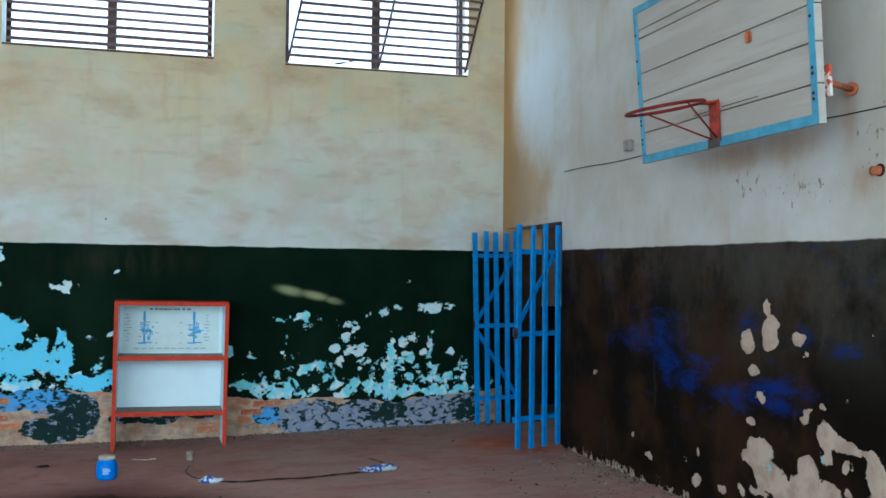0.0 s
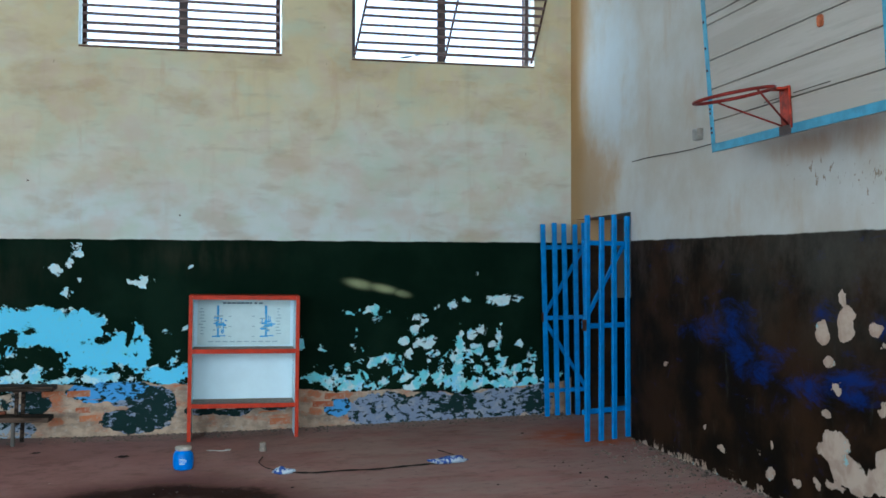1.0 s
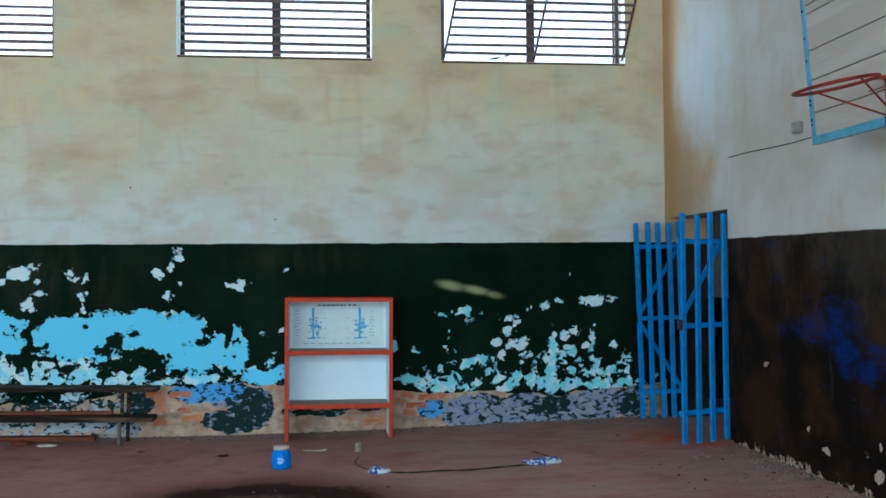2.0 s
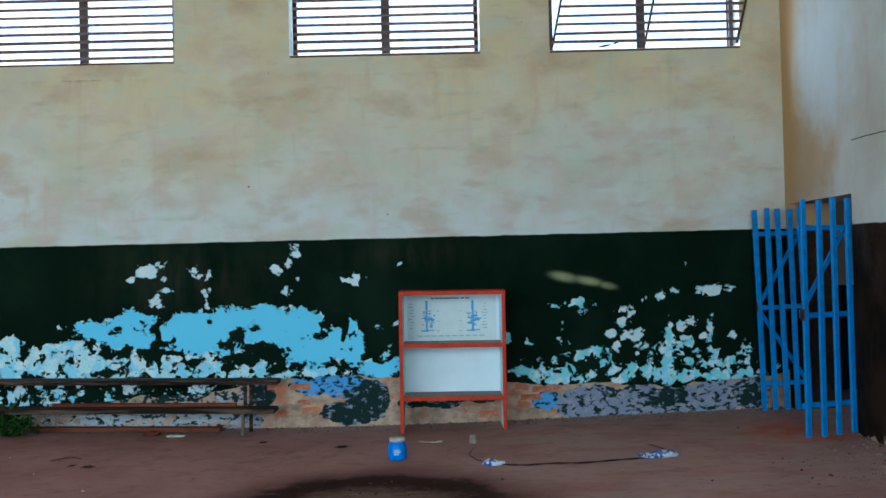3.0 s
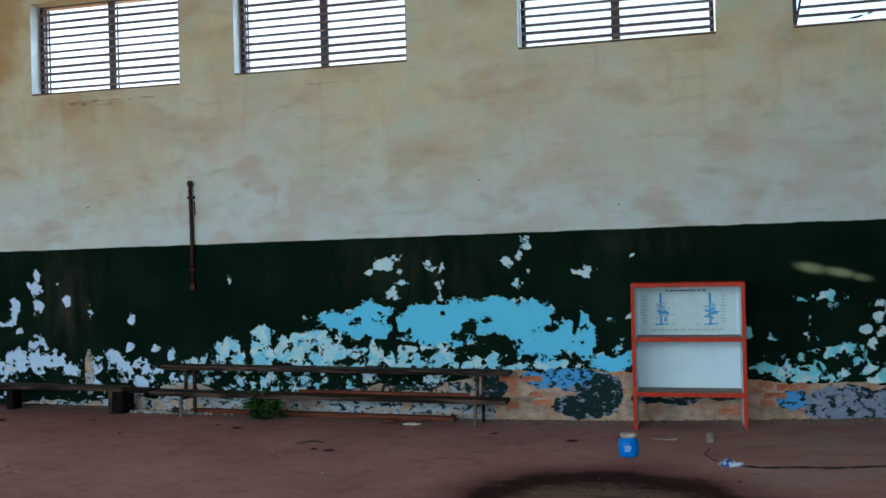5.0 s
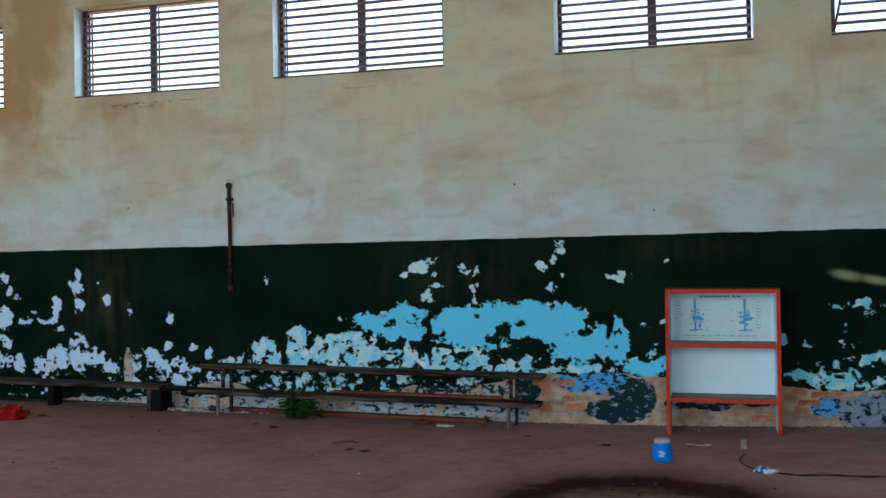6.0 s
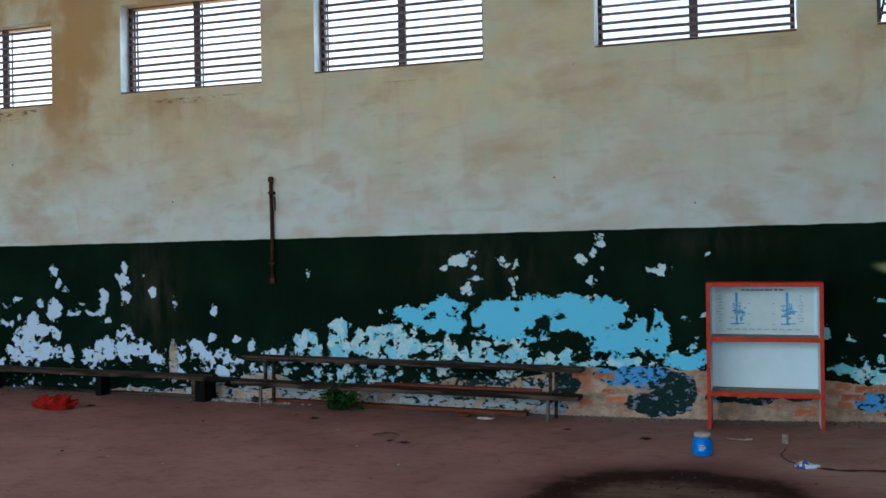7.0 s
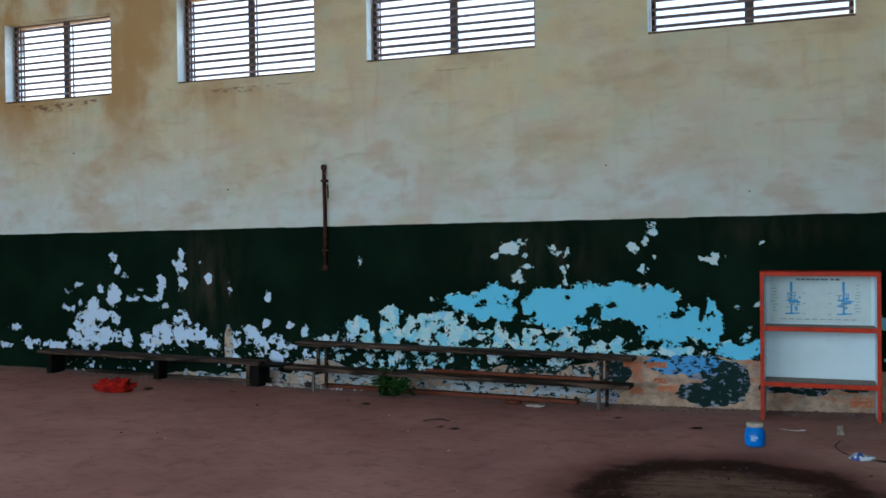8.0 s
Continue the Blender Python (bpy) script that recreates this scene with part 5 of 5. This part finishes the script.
scatter("ash_bits", "pale ash bits in the soot ring", "ash", 60, ring, lambda r: 0.003 + 0.011 * r.random() ** 3, RUBBLE, 7)
scatter("charcoal", "black charcoal crumbs in the soot ring", "charcoal", 420, ring, lambda r: 0.004 + 0.012 * r.random() ** 3, DIRT, 8)

# pale shaving by the rack
ob = part("wood_shaving", tube(bmesh.new(), [(-0.10, 0.05, 0.006), (-0.05, 0.0, 0.012), (0.04, -0.02, 0.010), (0.10, -0.01, 0.012), (0.11, 0.05, 0.010), (0.06, 0.06, 0.006)], 0.0045, 5), CHALK, smooth=True)
ob.matrix_world = pose(-3.72, -1.10, floor_z(-3.72), 0, 0, 0)
tagged(ob, "pale curled wood shaving on the floor", "shaving")


def dry_leaf(x, y, size, yaw, seed):
    """A curled dead leaf with a raised rim and a short stalk."""
    rng = random.Random(seed)
    bm = bmesh.new()
    rows = []
    for i in range(7):
        u = i / 6
        w = size * 0.34 * math.sin(math.pi * (0.06 + 0.9 * u)) * rng.uniform(0.75, 1.2)
        lift = size * (0.03 + 0.14 * abs(u - 0.45) * rng.uniform(0.6, 1.4))
        rows.append([bm.verts.new(((u - 0.5) * size, k * w, lift + 0.30 * w * abs(k) ** 2 * rng.uniform(0.6, 1.5))) for k in (-1, -0.5, 0, 0.5, 1)])
    for a, b in zip(rows, rows[1:]):
        for k in range(4):
            bm.faces.new((a[k], b[k], b[k + 1], a[k + 1]))
    bmesh.ops.solidify(bm, geom=bm.faces[:], thickness=0.002)
    tube(bm, [(-0.5 * size, 0, size * 0.06), (-0.68 * size, 0.05 * size, 0.004)], 0.002, 5)
    low = min(v.co.z for v in bm.verts)
    for v in bm.verts:
        v.co.z -= low
    ob = part("dry_leaf", bm, DIRT, smooth=True)
    ob.matrix_world = pose(x, y, floor_z(x) + 0.001, 0, 0, yaw)
    tagged(ob, "dark curled dead leaf on the floor", "leaf", "dead leaves on the floor")


for k, (x, y, size, yaw) in enumerate(((-7.88, -1.035, 0.10, 10), (-6.56, -1.95, 0.11, 0), (-6.72, -1.89, 0.07, 40), (-10.61, -1.03, 0.11, 5),
                                       (-9.62, -0.85, 0.07, 20), (-4.53, -1.19, 0.11, -8), (-5.30, -0.85, 0.08, 15), (-8.16, -0.87, 0.05, 70))):
    dry_leaf(x, y, size, yaw, 40 + k)
twig = part("twig", tube(bmesh.new(), [(-0.13, -0.03, 0.006), (-0.04, 0.03, 0.012), (0.03, 0.035, 0.016), (0.12, 0.0, 0.006)], [0.004, 0.006, 0.006, 0.003], 6), DIRT, smooth=True)
twig.matrix_world = pose(-6.86, -1.62, floor_z(-6.86), 0, 0, 5)
tagged(twig, "short crooked dark twig on the floor", "twig")
scatter("rubble", "pale plaster rubble heaped between the benches", "rubble", 260, lambda r: (-9.15 + 0.32 * r.gauss(0, 1), -0.06 - 0.22 * r.random()), lambda r: 0.008 + 0.03 * r.random() ** 3, CHALK, 12)
crumple("brick_fragment", 0.09, 0.05, 0.06, 5, REDPLANK, "broken red brick fragment by the bench", "brick fragment", pose(-6.48, -0.42, floor_z(-6.48), 0, 0, 8), 2)
crumple("plaster_lump", 0.10, 0.025, 0.03, 6, CHALK, "pale sliver of fallen plaster", "plaster lump", pose(-6.22, -0.50, floor_z(-6.22), 0, 0, -4), 2)
crumple("dirt_clod", 0.06, 0.05, 0.07, 3, DIRT, "dark clod of earth at the wall foot", "clod", pose(-9.0, -0.2, floor_z(-9.0)))
stub = part("candle_stub", lathe(bmesh.new(), [(0.03, 0), (0.034, 0.01), (0.026, 0.05), (0.03, 0.075), (0.012, 0.085)], 10), PEBBLE)
stub.matrix_world = pose(-3.33, -1.18, floor_z(-3.33))
tagged(stub, "small tan clay stub on the floor", "stub")


# ---- bricks laid bare at the wall foot ----
def bare_bricks():
    wall = bpy.data.objects["wall_north"]
    g = Nodes("bare_brick", 0.9)
    c = g.mix(g.chance(), (0.40, 0.10, 0.045), (0.56, 0.20, 0.09))
    c = g.mix(g.math("MULTIPLY", g.step(g.noise(14, 6, 0.65), 0.45, 0.65), 0.75), c, (0.46, 0.34, 0.26))
    mat = g.done(c, g.noise(40, 4, 0.6), 0.004, 0.7)
    meshes = []
    for k in range(4):
        bm = a_box(-0.11, 0.11, -0.006, 0.04, -0.033, 0.033, 0.006)
        for v in bm.verts:
            v.co += Vector((noise.noise(v.co * 30 + Vector((k, 0, 0))), 0.4 * noise.noise(v.co * 25 + Vector((0, k, 0))), noise.noise(v.co * 30 + Vector((0, 0, k))))) * 0.007
        meshes.append(finish("brick", bm, mat))
    rng = random.Random(8)
    for x0, x1, z0, z1, keep in ((-5.42, -4.78, 0.10, 0.40, 0.3), (-2.92, -2.42, 0.02, 0.32, 0.35), (-4.05, -3.0, 0.02, 0.2, 0.12), (-1.8, -1.2, 0.30, 0.36, 0.4)):
        row = 0
        z = z0
        while z < z1:
            x = x0 + (0.12 if row % 2 else 0)
            while x < x1:
                if rng.random() < keep:
                    ob = new("brick", rng.choice(meshes))
                    ob.parent = wall
                    ob.matrix_local = pose(x + rng.uniform(-0.01, 0.01), rng.uniform(0.002, 0.007), z + rng.uniform(-0.004, 0.004), 0, rng.uniform(-1.5, 1.5), 0)
                x += 0.235
            z += 0.08
            row += 1


bare_bricks()


# ---- small things on the upper walls and sills ----
def scrap(name, x, y, z, yaw, label):
    """A torn curl of dark sheet caught behind the bars."""
    bm = bmesh.new()
    rows = []
    for k in range(7):
        u = k / 6
        w = 0.05 * math.sin(math.pi * min(0.95, u + 0.08))
        rows.append([bm.verts.new((u * 0.24 - 0.12, -0.02, 0.01 + 0.5 * w + 0.05 * u * u)), bm.verts.new((u * 0.24 - 0.12, 0.02, 0.005 - 0.2 * w + 0.07 * u * u + 0.02))])
    for a, b in zip(rows, rows[1:]):
        bm.faces.new((a[0], b[0], b[1], a[1]))
    bmesh.ops.solidify(bm, geom=bm.faces[:], thickness=0.006)
    ob = part(name, bm, CORD)
    ob.matrix_world = pose(x, y, z, 0, 0, yaw)
    return tagged(ob, label, "scrap")


scrap("plastic_scrap", -1.78, 0.10, 3.785, 10, "dark torn plastic scrap on the sill")
NAILS = [(-12.52, 2.885), (-10.18, 2.33), (-5.55, 2.42), (-4.12, 2.1)]
nail = lathe(bmesh.new(), [(0.004, 0), (0.004, 0.025), (0.009, 0.025), (0.009, 0.030)], 10)
bmesh.ops.rotate(nail, cent=(0, 0, 0), matrix=Matrix.Rotation(radians(90), 3, "X"), verts=nail.verts)
nail_mesh = finish("wall_nail", nail, IRON)
for x, z in NAILS:
    ob = new("wall_nail", nail_mesh)
    ob.matrix_world = pose(x, 0.004, z)
    tagged(ob, "rusty nail driven into the plaster", "nail", "nails in the wall")
